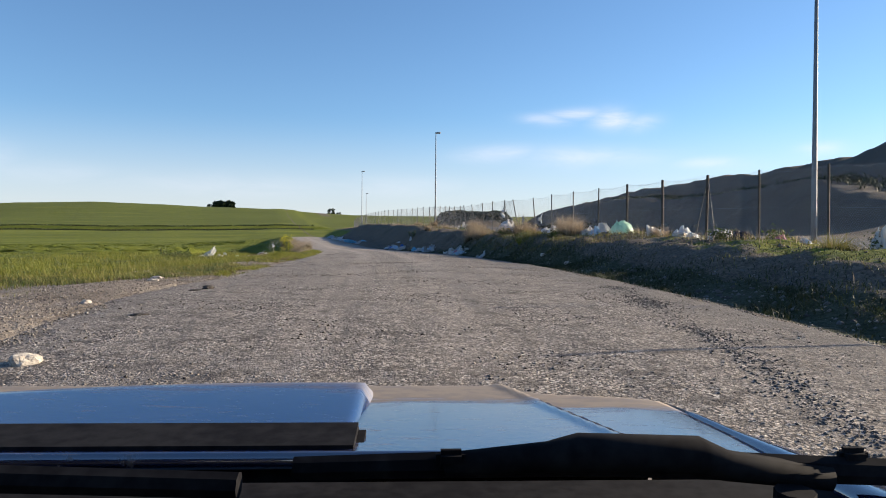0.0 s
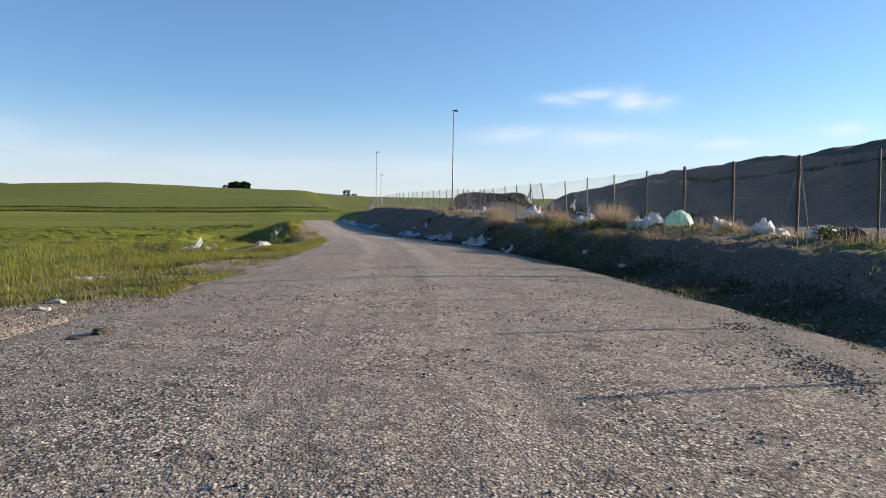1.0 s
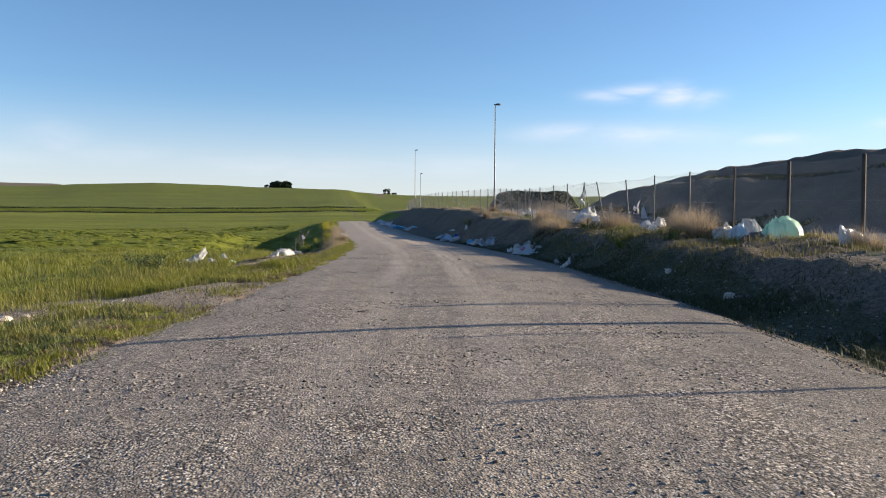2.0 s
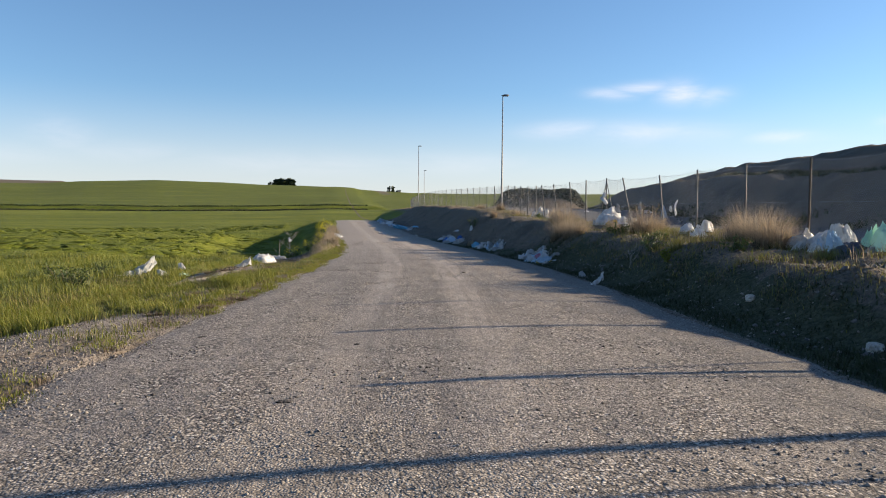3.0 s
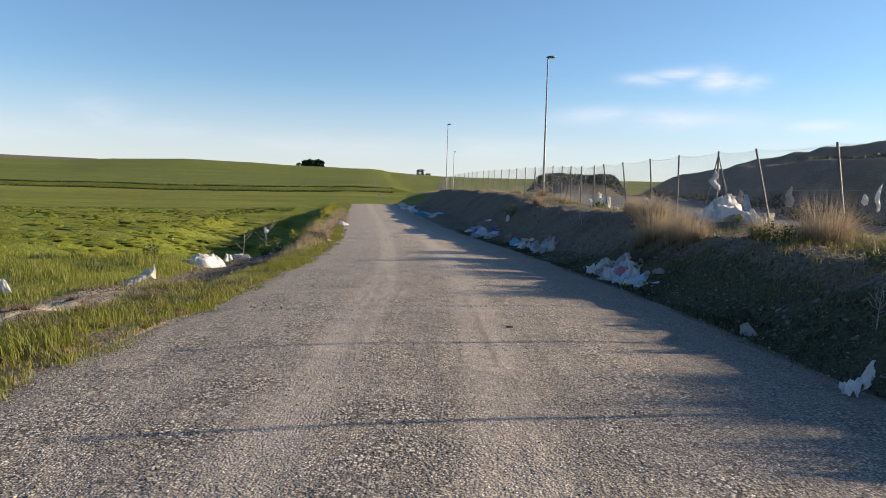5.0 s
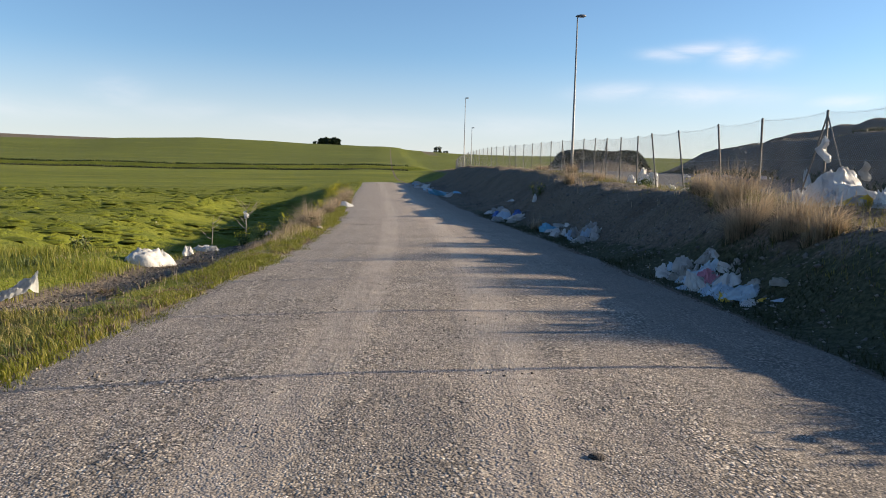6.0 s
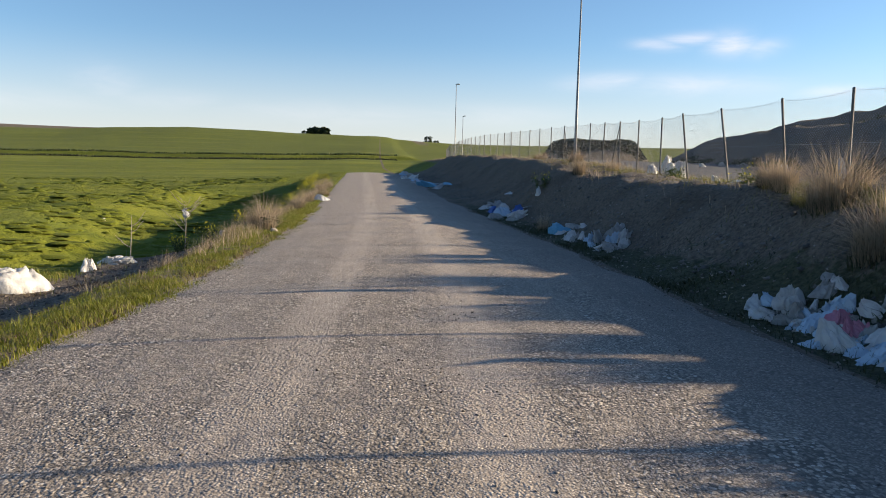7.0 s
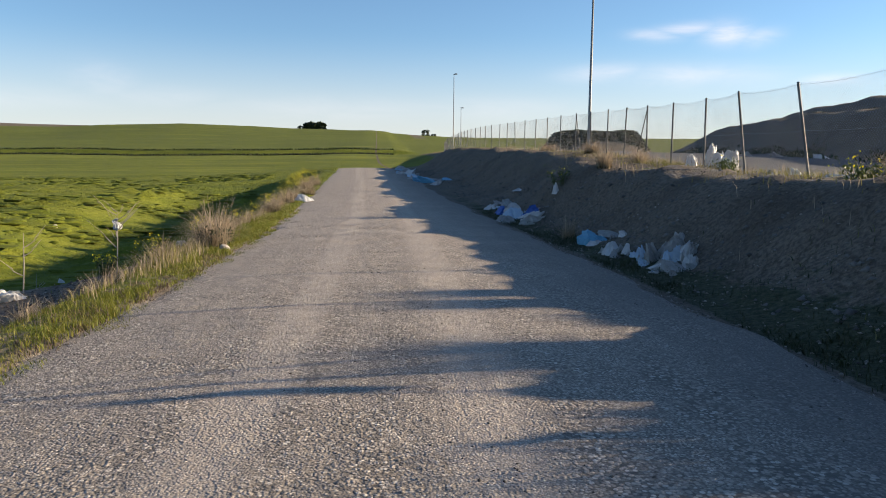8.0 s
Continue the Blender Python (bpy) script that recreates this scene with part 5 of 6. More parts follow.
SHELF = [(12.25, 58.2, 0.36, 0.42, "white"), (12.3, 57.1, 0.34, 0.74, "white"), (12.3, 56.6, 0.5, 0.50, "white"), (12.3, 56.0, 0.48, 0.55, "white"), (11.1, 52.5, 0.3, 0.13, "white"), (11.2, 51.8, 0.2, 0.15, "grey"),
         (11.1, 50.7, 0.24, 0.24, "white"), (11.0, 49.3, 0.55, 0.15, "white"), (11.35, 43.9, 0.6, 0.35, "white"), (11.3, 42.9, 1.25, 0.85, "white"), (11.2, 41.8, 1.1, 0.5, "white"), (11.2, 40.9, 0.8, 0.3, "grey"), (11.0, 42.0, 0.6, 0.32, "grey"),
         (10.9, 41.5, 0.42, 0.2, "yellow"), (11.1, 40.7, 0.55, 0.28, "white"), (11.5, 44.5, 0.43, 0.27, "white")]
SHELF2 = [(10.75, 34.7, 0.56, 0.34, "white"), (10.75, 33.6, 0.52, 0.32, "white"), (10.45, 26.0, 0.85, 0.58, "green"), (10.1, 28.2, 0.68, 0.36, "white"), (10.05, 26.7, 0.8, 0.24, "black"), (10.35, 27.4, 0.5, 0.5, "white"), (9.85, 27.35, 0.55, 0.3, "white"), (9.9, 27.0, 0.4, 0.42, "pale"), (10.1, 27.8, 0.45, 0.34, "white"),
          (10.4, 23.6, 0.6, 0.34, "white"), (10.45, 22.1, 0.26, 0.26, "yellow"), (10.35, 21.7, 0.46, 0.38, "white"), (10.2, 20.85, 0.7, 0.24, "white"), (10.2, 19.45, 0.75, 0.3, "white"),
          (10.35, 18.66, 0.55, 0.26, "black"), (10.2, 18.1, 0.38, 0.26, "grey"), (10.3, 33.1, 0.4, 0.26, "white"), (9.6, 16.3, 0.42, 0.22, "pink"), (9.7, 15.5, 0.3, 0.14, "white"), (9.45, 13.2, 0.34, 0.56, "white"),
          (10.9, 26.6, 0.5, 0.45, "white")]
for x, y, wide, high, colour in SHELF + SHELF2:
    if wide > 0.33:
        plastic_bag(x + wide * shred.uniform(-0.4, 0.1), y + wide * shred.choice((-0.7, 0.7)), wide * 0.5, high * shred.uniform(0.4, 0.8), "grey" if colour == "black" else colour, "caught along the fence foot")
    plastic_bag(x, y, wide * 1.1, high * 0.95, colour, "caught along the fence foot", puff=0.75 if colour == "green" else 0.5 if wide > 1.2 or y > 55 else 0.25)
plastic_bag(11.15, 43.0, 0.24, 0.42, "white", "snagged on the fence brace", z=2.15)
for x, y, wide, high, colour in ((-2.65, 44.8, 0.82, 0.40, "white"), (-2.4, 48.5, 0.7, 0.2, "white"), (-2.6, 47.4, 0.3, 0.24, "white"), (-4.24, 36.7, 0.22, 0.24, "white"), (-4.27, 34.4, 0.26, 0.20, "white"),
                                 (-3.61, 33.8, 0.36, 0.16, "green"), (0.2, 66.8, 0.7, 0.26, "white"), (-9.4, 67.2, 0.22, 0.12, "white"), (-5.3, 57.6, 0.18, 0.12, "white"), (-5.7, 65.0, 0.25, 0.14, "blue"), (-0.55, 56.2, 0.3, 0.2, "grey")):
    plastic_bag(x, y, wide * 1.15, high * 0.95, colour, "in the grass by the ditch", puff=0.7 if wide > 0.8 else 0.2)
blown_sheet((-5.15, 33.8), (-4.6, 34.8), 0.48, 0.45, "film", "long translucent plastic sheet drawn out over meadow grass")
blown_sheet((-3.2, 39.2), (-2.6, 39.5), 0.42, 0.5, "film", "translucent torn sheet caught on the bare strip")
plastic_bag(-2.16, 52.8, 0.18, 0.20, "white", "snagged on a bare sapling", z=0.2)
for x, y, z, wide, high, colour in ((11.16, 36.46, 1.66, 0.14, 0.40, "white"), (11.16, 36.86, 1.74, 0.15, 0.18, "white"), (11.22, 39.5, 1.7, 0.2, 0.36, "grey"), (11.3, 41.9, 1.75, 0.2, 0.30, "grey")):
    plastic_bag(x, y, wide, high, colour, "snagged in the fence netting", z=z)


def rock(x, y, wide, high, material, label, name="rock"):
    bm = bmesh.new()
    bmesh.ops.create_icosphere(bm, subdivisions=3, radius=1.0)
    off = Vector((x * 3.1, y * 1.7, wide * 9))
    for v in bm.verts:
        d = v.co.normalized()
        r = 0.85 + 0.28 * noise.noise(d * 1.3 + off) + 0.10 * noise.noise(d * 4.0 + off)
        q = d * r
        q = Vector([max(-0.78, min(0.78, c)) for c in q])
        v.co = Vector((q.x * wide * 0.62, q.y * wide * 0.5, (q.z + 0.35) * high * 0.85))
    me = bpy.data.meshes.new(name)
    bm.to_mesh(me)
    bm.free()
    me.materials.append(material)
    ob = new(name, me)
    ob.location = spot(x, y, -0.01)
    ob.rotation_euler = (0, 0, x * 7)
    return tagged(ob, label, "rock")


MAT_CLOD = surface("dark_clod", blotch((0.035, 0.03, 0.027), (0.07, 0.06, 0.052), 30, 5), 0.95, bump=((30.0, 0.02),))
for x, y, wide, high in ((-3.95, 7.69, 0.27, 0.15), (-3.75, 7.0, 0.12, 0.05), (-4.1, 15.5, 0.22, 0.06), (-4.06, 14.8, 0.20, 0.05), (-5.2, 21.2, 0.26, 0.09), (-5.0, 21.5, 0.12, 0.06), (-4.7, 21.0, 0.10, 0.05), (-5.5, 21.6, 0.12, 0.05), (-4.9, 20.6, 0.08, 0.04), (-4.3, 21.9, 0.09, 0.04), (-3.9, 22.6, 0.07, 0.04), (-2.4, 58.6, 0.35, 0.2), (0.36, 50.9, 0.2, 0.09), (-5.6, 20.6, 0.16, 0.07),
                         (-4.4, 11.6, 0.13, 0.06), (9.3, 20.2, 0.4, 0.15), (6.4, 21.4, 0.25, 0.12), (6.9, 24.8, 0.2, 0.1)):
    rock(x, y, wide, high, MAT_ROCK, "pale limestone rock lying on the gravel")
for x, y, wide, high in ((-2.98, 13.0, 0.20, 0.07), (-3.15, 12.8, 0.20, 0.03), (-3.5, 10.2, 0.22, 0.03), (0.0, 19.5, 0.13, 0.02), (3.54, 32.4, 0.09, 0.03), (0.6, 21.9, 0.07, 0.02), (-2.1, 23.6, 0.13, 0.025), (-2.4, 22.6, 0.18, 0.025), (-1.2, 22.9, 0.14, 0.02)):
    ob = rock(x, y, wide, high, MAT_CLOD, "dark clod of earth and bark on the road", "clod")
    if float(left_edge(y)) < x < float(right_edge(y)):
        f = (x - float(left_edge(y))) / float(right_edge(y) - left_edge(y))
        ob.location.z = float(road_z(y)) + 0.09 * (1 - (2 * f - 1) ** 2) - 0.02


def pebbles(name, x, y, z, low, big, label, material=None):
    """Loose stones, each a squashed eight-sided lump, in one mesh."""
    n = len(x)
    s = rng.uniform(low, big, n) * rng.uniform(0.5, 1.0, n)
    turn = rng.uniform(0, 6.283, n)
    u = np.stack([np.cos(turn), np.sin(turn), rng.normal(0, 0.2, n)], 1) * s[:, None]
    v = np.stack([-np.sin(turn), np.cos(turn), rng.normal(0, 0.2, n)], 1) * (s * rng.uniform(0.6, 1.0, n))[:, None]
    w = np.stack([rng.normal(0, 0.15, n), rng.normal(0, 0.15, n), rng.uniform(0.4, 0.75, n)], 1) * s[:, None]
    c = np.stack([x, y, z], 1) + w * 0.45
    verts = np.stack([c + u, c + v, c - u * 0.9, c - v * 1.1, c + w + u * 0.2, c - w], 1).reshape(-1, 3)
    k = np.arange(n)[:, None] * 6
    tris = np.concatenate([k + t for t in ([0, 1, 4], [1, 2, 4], [2, 3, 4], [3, 0, 4], [1, 0, 5], [2, 1, 5], [3, 2, 5], [0, 3, 5])], 1).reshape(-1, 3)
    return tagged(sheet(name, verts, tris, material or MAT_STONE), label, "gravel", kind="stuff")


n = 46000
y = 0.5 + 57.0 * rng.uniform(0, 1, n) ** 1.35
f = rng.beta(0.75, 0.75, n)
x = left_edge(y) + (right_edge(y) - left_edge(y)) * f
z = road_z(y) + 0.09 * (1 - (2 * f - 1) ** 2) - 0.02
pebbles("road_gravel", x, y, z, 0.006, 0.020, "loose pale gravel strewn over the road")
y = rng.uniform(1.0, 22.0, 24000)
f = rng.beta(0.8, 0.8, len(y))
x = left_edge(y) + (right_edge(y) - left_edge(y)) * f
pebbles("road_gravel", x, y, road_z(y) + 0.09 * (1 - (2 * f - 1) ** 2) - 0.022, 0.008, 0.028, "coarse loose gravel at the start of the road")
y = rng.uniform(2.5, 17.0, 7000)
f = 0.42 * rng.uniform(0, 1, len(y)) ** 1.4
x = left_edge(y) + (right_edge(y) - left_edge(y)) * f
pebbles("road_stones", x, y, road_z(y) + 0.09 * (1 - (2 * f - 1) ** 2) - 0.022, 0.006, 0.019, "loose stones where the road widens")
y = rng.uniform(2.5, 17.0, 260)
f = 0.35 * rng.uniform(0, 1, len(y)) ** 1.3
x = left_edge(y) + (right_edge(y) - left_edge(y)) * f
pebbles("earth_clods", x, y, road_z(y) + 0.09 * (1 - (2 * f - 1) ** 2) - 0.02, 0.008, 0.028, "dark crumbs of earth on the gravel", MAT_CLOD)
y = np.concatenate([rng.uniform(1, 16.2, 16000), rng.uniform(20.8, 25.0, 6000)])
x = left_edge(y) - np.where(y < 18, rng.gamma(1.6, 1.0, len(y)), rng.uniform(-0.2, 3.4, len(y)))
pebbles("apron_gravel", x, y, land(x, y), 0.006, 0.022, "rough gravel of the roadside apron")
y = rng.uniform(1, 62, 5000)
x = right_edge(y) + rng.gamma(2.0, 0.9, len(y)) - 0.2
pebbles("bank_stones", x, y, land(x, y), 0.008, 0.04, "small stones on the earth bank")
y = rng.uniform(27, 53, 2200)
x = left_edge(y) - 2.6 + 0.45 * step(38, 43, y) - rng.normal(0, 0.4, len(y))
pebbles("track_stones", x, y, land(x, y), 0.006, 0.022, "pale stones on the bare trodden strip")
MAT_CRUMB = surface("furrow_soil", scattered((0.045, 0.036, 0.029), (0.095, 0.077, 0.062), (0.20, 0.17, 0.14)), 0.95, bump=((30.0, 0.02),))
MAT_EARTH = surface("earth_crumbs", scattered((0.06, 0.057, 0.055), (0.125, 0.118, 0.113), (0.19, 0.18, 0.17)), 0.95, bump=((30.0, 0.02),))
y = rng.uniform(6, 100, 9000)
x = right_edge(y) + 0.7 + np.abs(rng.normal(0, 1.7, len(y)))
k = (x < fence_x(y) + 0.5) & (rng.uniform(0, 1, len(y)) < np.clip(0.5 + 0.7 * ripple(x, y, 0.9, 4.0), 0.05, 1))
x, y = x[k], y[k]
pebbles("bank_crumbs", x, y, land(x, y) - 0.02, 0.015, 0.09, "crumbled clods of earth on the roadside bank", MAT_EARTH)
y = rng.uniform(36, 56, 5200)
x = left_edge(y) - rng.uniform(0.95, 3.0, len(y))
pebbles("furrow_crumbs", x, y, land(x, y) - 0.015, 0.01, 0.055, "dark crumbled soil in the roadside furrow", MAT_CRUMB)
y = rng.uniform(3.5, 13.0, 3000)
x = 1.9 + 0.30 * (y - 5.9) - 0.004 * (y - 6.0) ** 2 + rng.normal(0, 0.15, len(y))
f = (x - left_edge(y)) / (right_edge(y) - left_edge(y))
pebbles("gravel_windrow", x, y, road_z(y) + 0.09 * (1 - (2 * f - 1) ** 2) - 0.015, 0.008, 0.026, "dark ridge of loose gravel pushed up by wheels", MAT_EARTH)

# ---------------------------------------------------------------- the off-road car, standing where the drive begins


def paint_film(n, vec):
    """How much dust covers the paint: a crust on the nose, smears and specks behind it."""
    dust = n.ramp(n.noise(vec, 5.0, 7.0, 0.7, 1.2), 0.42, 0.72)
    sm = n.add("ShaderNodeMapping")
    sm.inputs["Scale"].default_value = (1.0, 5.0, 1.0)
    sm.inputs["Rotation"].default_value = (0, 0, radians(24))
    n.link(vec, sm.inputs[0])
    speck = n.math("MULTIPLY", n.ramp(n.noise(sm.outputs[0], 22.0, 5.0, 0.7), 0.56, 0.70), 0.42)
    at = n.add("ShaderNodeSeparateXYZ")
    n.link(vec, at.inputs[0])
    ragged = n.math("ADD", at.outputs[1], n.math("MULTIPLY", n.math("SUBTRACT", n.noise(sm.outputs[0], 6.0, 6.0, 0.7), 0.5), 0.16))
    nose = n.ramp(at.outputs[1], 1.0, 1.18, 0.15, 0.7)
    crust = n.math("MULTIPLY", n.ramp(ragged, 1.05, 1.14), n.ramp(n.noise(vec, 30.0, 4.0), 0.3, 0.6, 0.70, 0.96))
    return n.math("MAXIMUM", n.math("MAXIMUM", n.math("MULTIPLY", dust, nose), speck), crust)


def paint_colour(n, vec):
    return n.mix(paint_film(n, vec), (0.006, 0.017, 0.065), (0.25, 0.205, 0.16))


# bluer base than the bonnet's, standing in for sky mirrored in the scoop
def scoop_colour(n, vec):
    return n.mix(n.math("MULTIPLY", paint_film(n, vec), 0.35), (0.010, 0.030, 0.105), (0.30, 0.27, 0.24))


def paint_rough(n, vec):
    return n.ramp(paint_film(n, vec), 0.0, 0.8, 0.10, 0.75)


def dulled(material, gloss):
    """Dust takes the gloss off the paint."""
    n = Nodes(material.node_tree)
    vec = n.add("ShaderNodeTexCoord").outputs["Object"]
    n.put(n.ramp(paint_film(n, vec), 0.05, 0.8, gloss, 0.06), material.node_tree.nodes["Principled BSDF"].inputs["Specular IOR Level"])


MAT_PAINT = surface("dusty_navy_paint", paint_colour, paint_rough, bump=((90.0, 0.0002),), specular=0.6)
MAT_PAINT.node_tree.nodes["Principled BSDF"].inputs["IOR"].default_value = 2.9
dulled(MAT_PAINT, 0.6)
MAT_SCOOP = surface("sky_tinted_navy_paint", scoop_colour, paint_rough, bump=((90.0, 0.0002),), specular=0.6)
MAT_SCOOP.node_tree.nodes["Principled BSDF"].inputs["IOR"].default_value = 1.75
MAT_TRIM = surface("black_trim", blotch((0.008, 0.008, 0.010), (0.022, 0.022, 0.024), 60, 6), 0.9, specular=0.06)
MAT_TYRE = surface("tyre_rubber", blotch((0.012, 0.012, 0.012), (0.03, 0.028, 0.026), 40, 4), 0.9)
MAT_RIM = surface("alloy_rim", blotch((0.35, 0.35, 0.36), (0.5, 0.5, 0.5), 40, 4), 0.35, 0.9)
MAT_CLEAR = surface("headlamp_glass", blotch((0.55, 0.57, 0.6), (0.7, 0.7, 0.72), 12, 3), 0.08, 0.2)
MAT_TINT = surface("tinted_glass", blotch((0.01, 0.012, 0.014), (0.02, 0.022, 0.025), 6, 2), 0.05, specular=0.6)

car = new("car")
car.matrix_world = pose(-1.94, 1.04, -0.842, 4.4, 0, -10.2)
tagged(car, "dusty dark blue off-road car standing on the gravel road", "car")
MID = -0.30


def panel(name, x0, x1, y0, y1, nx, ny, height, material, parent, label="", thick=0.018):
    """A pressed sheet-metal panel: a curved grid with thickness."""
    gx, gy = np.meshgrid(np.linspace(x0, x1, nx), np.linspace(y0, y1, ny))
    ob = smooth_shade(sheet(name, np.stack([gx, gy, height(gx, gy)], -1).reshape(-1, 3), quads(ny, nx), material))
    mod = ob.modifiers.new("thickness", "SOLIDIFY")
    mod.thickness, mod.offset = thick, -1.0
    ob.parent = parent
    if label:
        ob["label"] = label
    return ob


def gap_at(y):
    """Half the bonnet's width: it narrows towards the nose."""
    return np.interp(y, (0.5, 0.809, 0.934, 1.135, 1.3), (0.655, 0.666, 0.672, 0.672, 0.66))


def outline_at(y):
    """Where the wing begins to roll over into the flank."""
    return np.interp(y, (0.55, 0.789, 0.873, 1.004, 1.15, 1.187, 1.217, 1.236, 1.5), (0.72, 0.712, 0.706, 0.690, 0.675, 0.655, 0.56, 0.50, 0.40))


def bonnet_z(x, y):
    side = np.abs(x - MID)
    crease = 0.45 + 0.21 * (1.245 - y)
    z = 1.149 - 0.011 * step(-0.005, 0.006, side - crease) + 0.003 * np.exp(-((side - crease + 0.012) / 0.01) ** 2) - 0.005 * step(0.6, 0.75, side)
    z = z - 45.0 * np.maximum(side - outline_at(y), 0) ** 2
    return z + 0.135 * np.maximum(1.245 - y, 0) - 6.0 * np.maximum(y - 1.236, 0) ** 2


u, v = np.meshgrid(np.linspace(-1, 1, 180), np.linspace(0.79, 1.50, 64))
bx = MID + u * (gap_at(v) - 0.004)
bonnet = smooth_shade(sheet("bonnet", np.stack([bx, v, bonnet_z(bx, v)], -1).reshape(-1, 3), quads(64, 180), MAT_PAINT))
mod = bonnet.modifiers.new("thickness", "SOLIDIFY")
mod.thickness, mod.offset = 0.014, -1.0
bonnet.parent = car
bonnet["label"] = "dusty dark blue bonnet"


def scoop_z(x, y):
    """A flat-topped hump with a rounded plan and a soft shoulder, its front curving back to the side."""
    front = y + 0.34 * np.maximum(-0.16 - x, 0) ** 2
    dx, dy = np.abs(x + 0.45) - 0.352, np.abs(front - 1.085) - 0.155
    away = np.hypot(np.maximum(dx, 0), np.maximum(dy, 0)) + np.minimum(np.maximum(dx, dy), 0)
    return 1.130 + 0.03 * np.maximum(1.2 - y, 0) + (0.057 - 0.05 * step(1.10, 1.30, front)) * step(0.060, 0.028, away)


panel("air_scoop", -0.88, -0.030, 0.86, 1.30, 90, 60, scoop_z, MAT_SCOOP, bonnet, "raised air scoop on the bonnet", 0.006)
# solid black block in place of the shade inside the scoop's opening
part("scoop_mouth", box(bmesh.new(), (0.80, 0.085, 0.044), Matrix.Translation((-0.45, 0.8425, 1.190)), 0.008), MAT_TRIM, bonnet, "black block standing in for the shaded scoop mouth")


def wing_profile(side):
    """Top edge rolling over into the flank, with a wheel arch cut from it."""
    def make():
        bm = bmesh.new()
        rows = []
        for y in np.linspace(0.55, 1.50, 40):
            g, o = float(gap_at(y)) + 0.004, float(outline_at(y))
            arch = math.sqrt(max(0.0, 0.43 ** 2 - (y - 0.95) ** 2)) + 0.36 if abs(y - 0.95) < 0.43 else 0.42
            inner = max(g, o - 0.02)
            ridge = [g, inner + 0.01, inner + 0.03, inner + 0.05, inner + 0.08, inner + 0.12]
            pts = [(min(px, 0.912), float(bonnet_z(MID + min(px, 0.912), y))) for px in ridge]
            low = pts[-1][1]
            pts += [(0.86, low - 0.10), (0.90, low - 0.2), (0.915, max(arch, 0.55)), (0.905, arch)]
            rows.append([bm.verts.new((MID + side * px, y, pz)) for px, pz in pts])
        for a, b in zip(rows, rows[1:]):
            for i in range(len(a) - 1):
                q = (a[i], a[i + 1], b[i + 1], b[i])
                bm.faces.new(q if side > 0 else q[::-1])
        return bm
    ob = part("wing", make(), MAT_PAINT, car, smooth=True)
    mod = ob.modifiers.new("thickness", "SOLIDIFY")
    mod.thickness, mod.offset = 0.015, -1.0


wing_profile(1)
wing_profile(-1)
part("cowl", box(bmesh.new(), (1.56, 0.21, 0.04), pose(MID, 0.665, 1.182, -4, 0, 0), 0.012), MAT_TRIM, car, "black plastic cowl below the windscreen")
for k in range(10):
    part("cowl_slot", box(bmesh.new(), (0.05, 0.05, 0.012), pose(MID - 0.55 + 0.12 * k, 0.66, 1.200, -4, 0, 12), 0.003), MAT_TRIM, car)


def wiper(x0, x1, hub):
    arm = new("wiper")
    arm.parent = car
    arm["label"] = "black windscreen wiper resting on the cowl"
    part("blade", tube(bmesh.new(), [(x0, 0.715, 1.226), (x0 * 0.6 + x1 * 0.4, 0.708, 1.233), (x1, 0.69, 1.222)], [0.010, 0.013, 0.011], 8), MAT_TRIM, arm)
    bm = tube(bmesh.new(), [(hub - 0.16, 0.705, 1.232), (hub - 0.075, 0.70, 1.240), (hub - 0.05, 0.70, 1.243), (hub + 0.05, 0.70, 1.241), (hub + 0.075, 0.70, 1.232), (hub + 0.16, 0.69, 1.224)],
              [0.010, 0.013, 0.017, 0.016, 0.013, 0.010], 10)
    part("arm", bm, MAT_TRIM, arm, smooth=True)
    part("spindle", tube(bmesh.new(), [(hub + 0.12, 0.672, 1.18), (hub + 0.12, 0.672, 1.222)], 0.016, 10), MAT_TRIM, arm)
    for f in (0.2, 0.45, 0.72):
        part("clip", box(bmesh.new(), (0.025, 0.012, 0.014), Matrix.Translation((x0 + (x1 - x0) * f, 0.70, 1.240)), 0.004), MAT_TRIM, arm)


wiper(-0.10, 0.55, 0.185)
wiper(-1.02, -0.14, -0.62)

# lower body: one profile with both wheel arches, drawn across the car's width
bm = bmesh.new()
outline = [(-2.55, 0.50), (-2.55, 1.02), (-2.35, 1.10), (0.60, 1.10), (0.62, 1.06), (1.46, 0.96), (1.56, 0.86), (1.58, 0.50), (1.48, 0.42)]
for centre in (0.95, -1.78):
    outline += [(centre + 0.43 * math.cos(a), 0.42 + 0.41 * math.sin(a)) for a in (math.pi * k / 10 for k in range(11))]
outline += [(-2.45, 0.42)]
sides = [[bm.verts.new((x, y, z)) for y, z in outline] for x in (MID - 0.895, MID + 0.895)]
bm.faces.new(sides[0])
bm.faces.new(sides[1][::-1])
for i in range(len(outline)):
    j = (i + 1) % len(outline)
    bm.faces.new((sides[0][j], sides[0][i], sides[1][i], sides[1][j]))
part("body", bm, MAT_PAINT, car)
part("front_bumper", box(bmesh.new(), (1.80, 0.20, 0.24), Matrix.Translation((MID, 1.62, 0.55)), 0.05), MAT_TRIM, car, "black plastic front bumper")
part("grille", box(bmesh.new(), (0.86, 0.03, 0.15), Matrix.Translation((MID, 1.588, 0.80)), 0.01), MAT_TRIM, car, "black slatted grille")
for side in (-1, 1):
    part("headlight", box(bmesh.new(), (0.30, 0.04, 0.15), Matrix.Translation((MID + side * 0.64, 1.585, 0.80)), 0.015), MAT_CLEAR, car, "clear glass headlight")
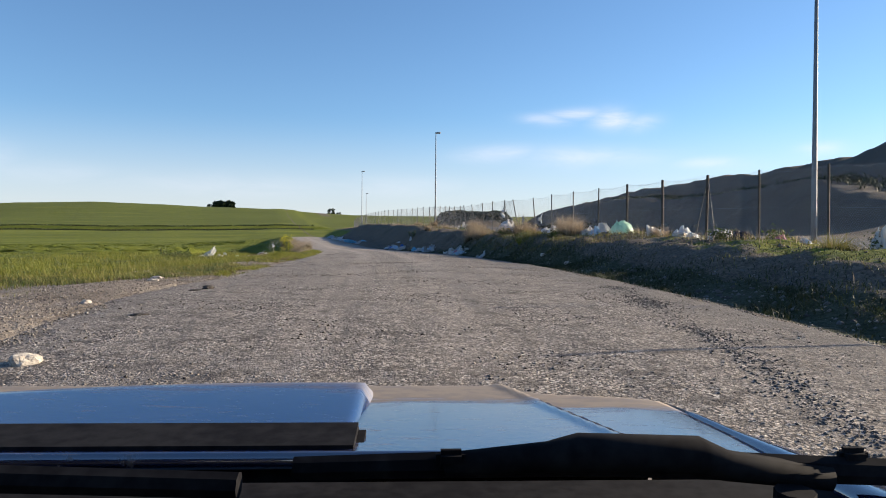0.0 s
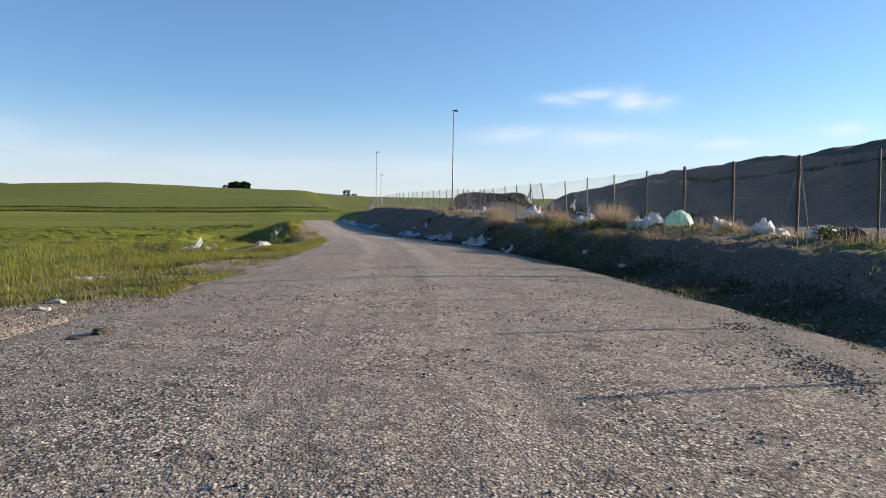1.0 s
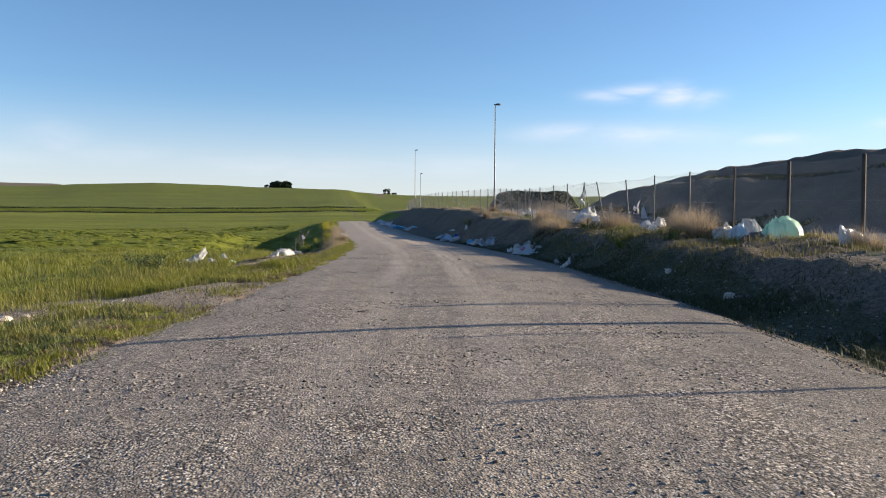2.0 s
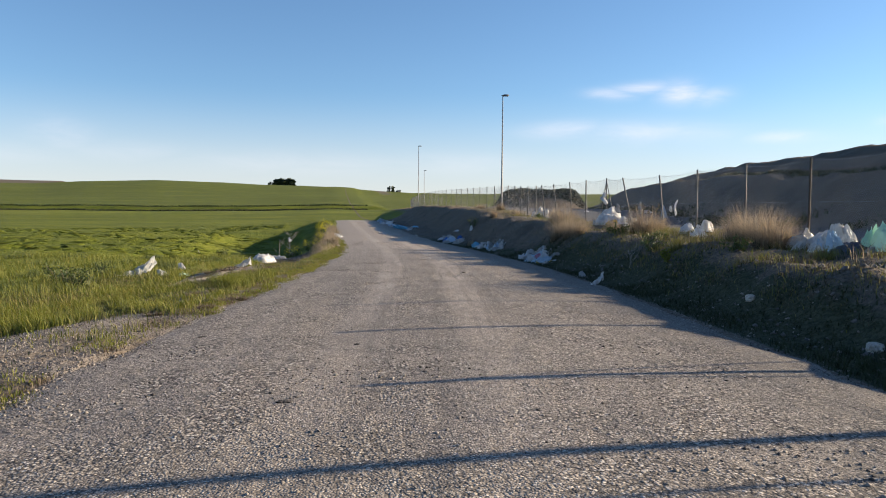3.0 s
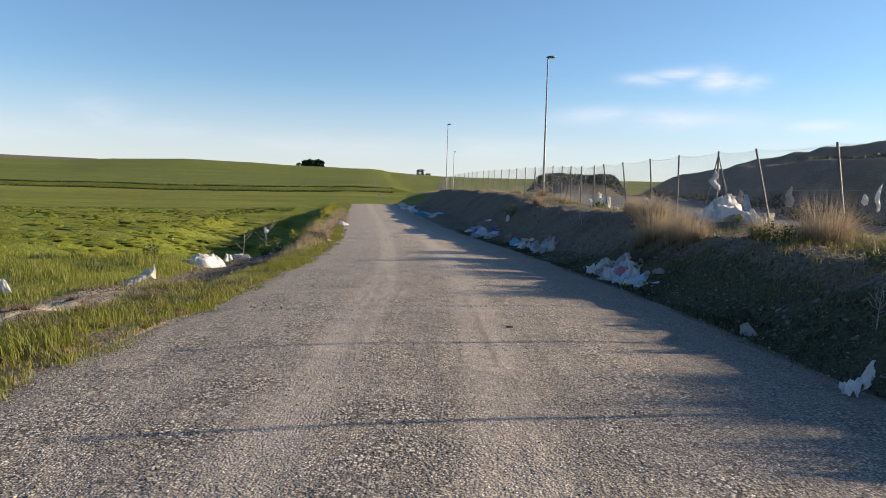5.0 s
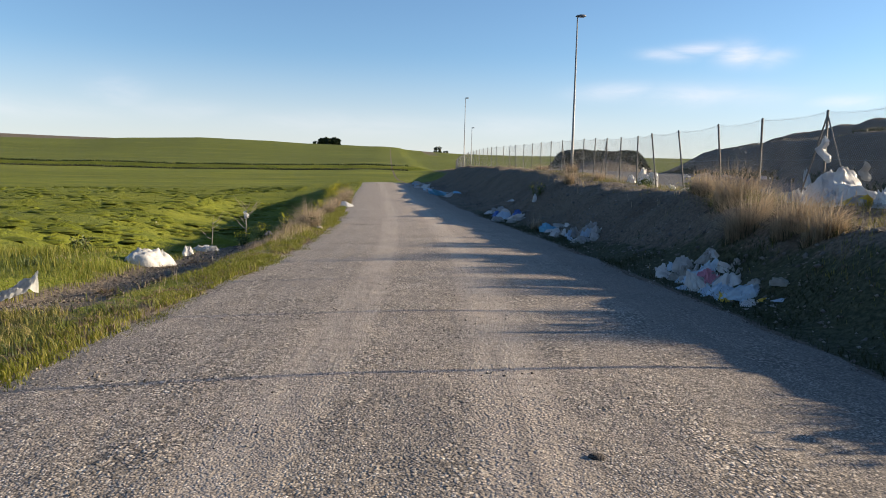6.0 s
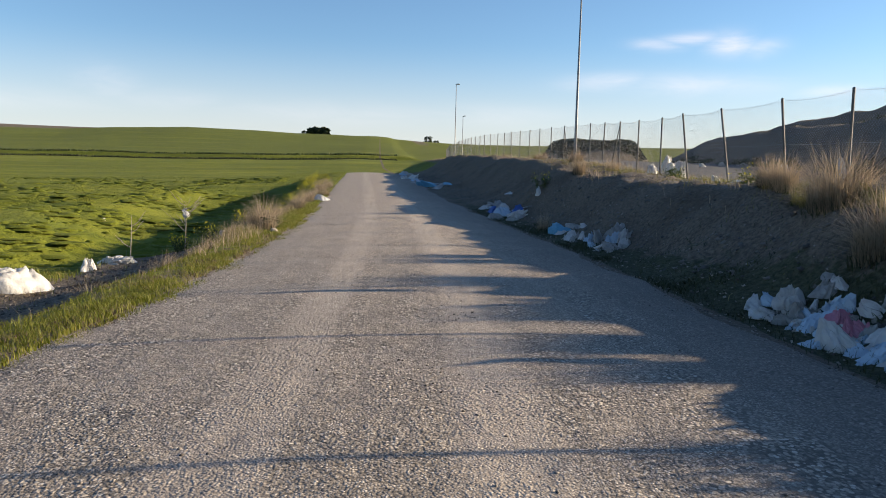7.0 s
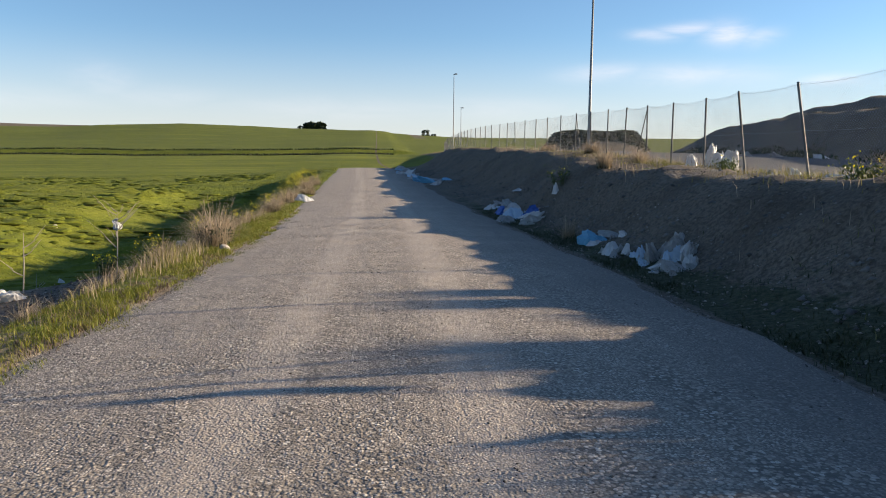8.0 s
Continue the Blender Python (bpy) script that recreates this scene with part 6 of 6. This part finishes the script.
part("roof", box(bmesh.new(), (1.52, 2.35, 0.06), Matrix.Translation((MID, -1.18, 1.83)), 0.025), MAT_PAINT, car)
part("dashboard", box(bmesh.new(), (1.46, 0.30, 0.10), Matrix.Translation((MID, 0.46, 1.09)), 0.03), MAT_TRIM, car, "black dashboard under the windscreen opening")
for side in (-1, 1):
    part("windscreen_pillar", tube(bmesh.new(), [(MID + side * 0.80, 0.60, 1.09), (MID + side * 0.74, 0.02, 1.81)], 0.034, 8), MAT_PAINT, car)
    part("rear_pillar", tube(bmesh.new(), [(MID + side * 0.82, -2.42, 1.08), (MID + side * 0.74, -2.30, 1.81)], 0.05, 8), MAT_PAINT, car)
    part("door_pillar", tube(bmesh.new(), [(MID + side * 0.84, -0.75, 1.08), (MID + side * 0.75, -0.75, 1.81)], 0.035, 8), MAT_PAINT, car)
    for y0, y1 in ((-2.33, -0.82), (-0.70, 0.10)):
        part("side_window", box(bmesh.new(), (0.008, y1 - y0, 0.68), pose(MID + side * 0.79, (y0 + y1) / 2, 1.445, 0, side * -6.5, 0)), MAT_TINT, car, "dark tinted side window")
for centre in (0.95, -1.78):
    for side in (-1, 1):
        hub = Vector((MID + side * 0.80, centre, 0.338))
        wheel = new("wheel")
        wheel.parent, wheel.location = car, hub
        bm = bmesh.new()
        ring = [(-0.11, 0.30), (-0.12, 0.35), (-0.09, 0.372), (0.09, 0.372), (0.12, 0.35), (0.11, 0.30), (0.09, 0.22), (-0.09, 0.22)]
        loops = [[bm.verts.new((px, r * math.cos(a), r * math.sin(a))) for px, r in ring] for a in (2 * math.pi * k / 32 for k in range(32))]
        for a, b in zip(loops, loops[1:] + loops[:1]):
            for i in range(8):
                bm.faces.new((a[i], b[i], b[(i + 1) % 8], a[(i + 1) % 8]))
        part("tyre", bm, MAT_TYRE, wheel, smooth=True)
        rim = tube(bmesh.new(), [(-0.06, 0, 0), (0.05 * side, 0, 0), (0.075 * side, 0, 0)], [0.22, 0.21, 0.08], 24)
        part("rim", rim, MAT_RIM, wheel)
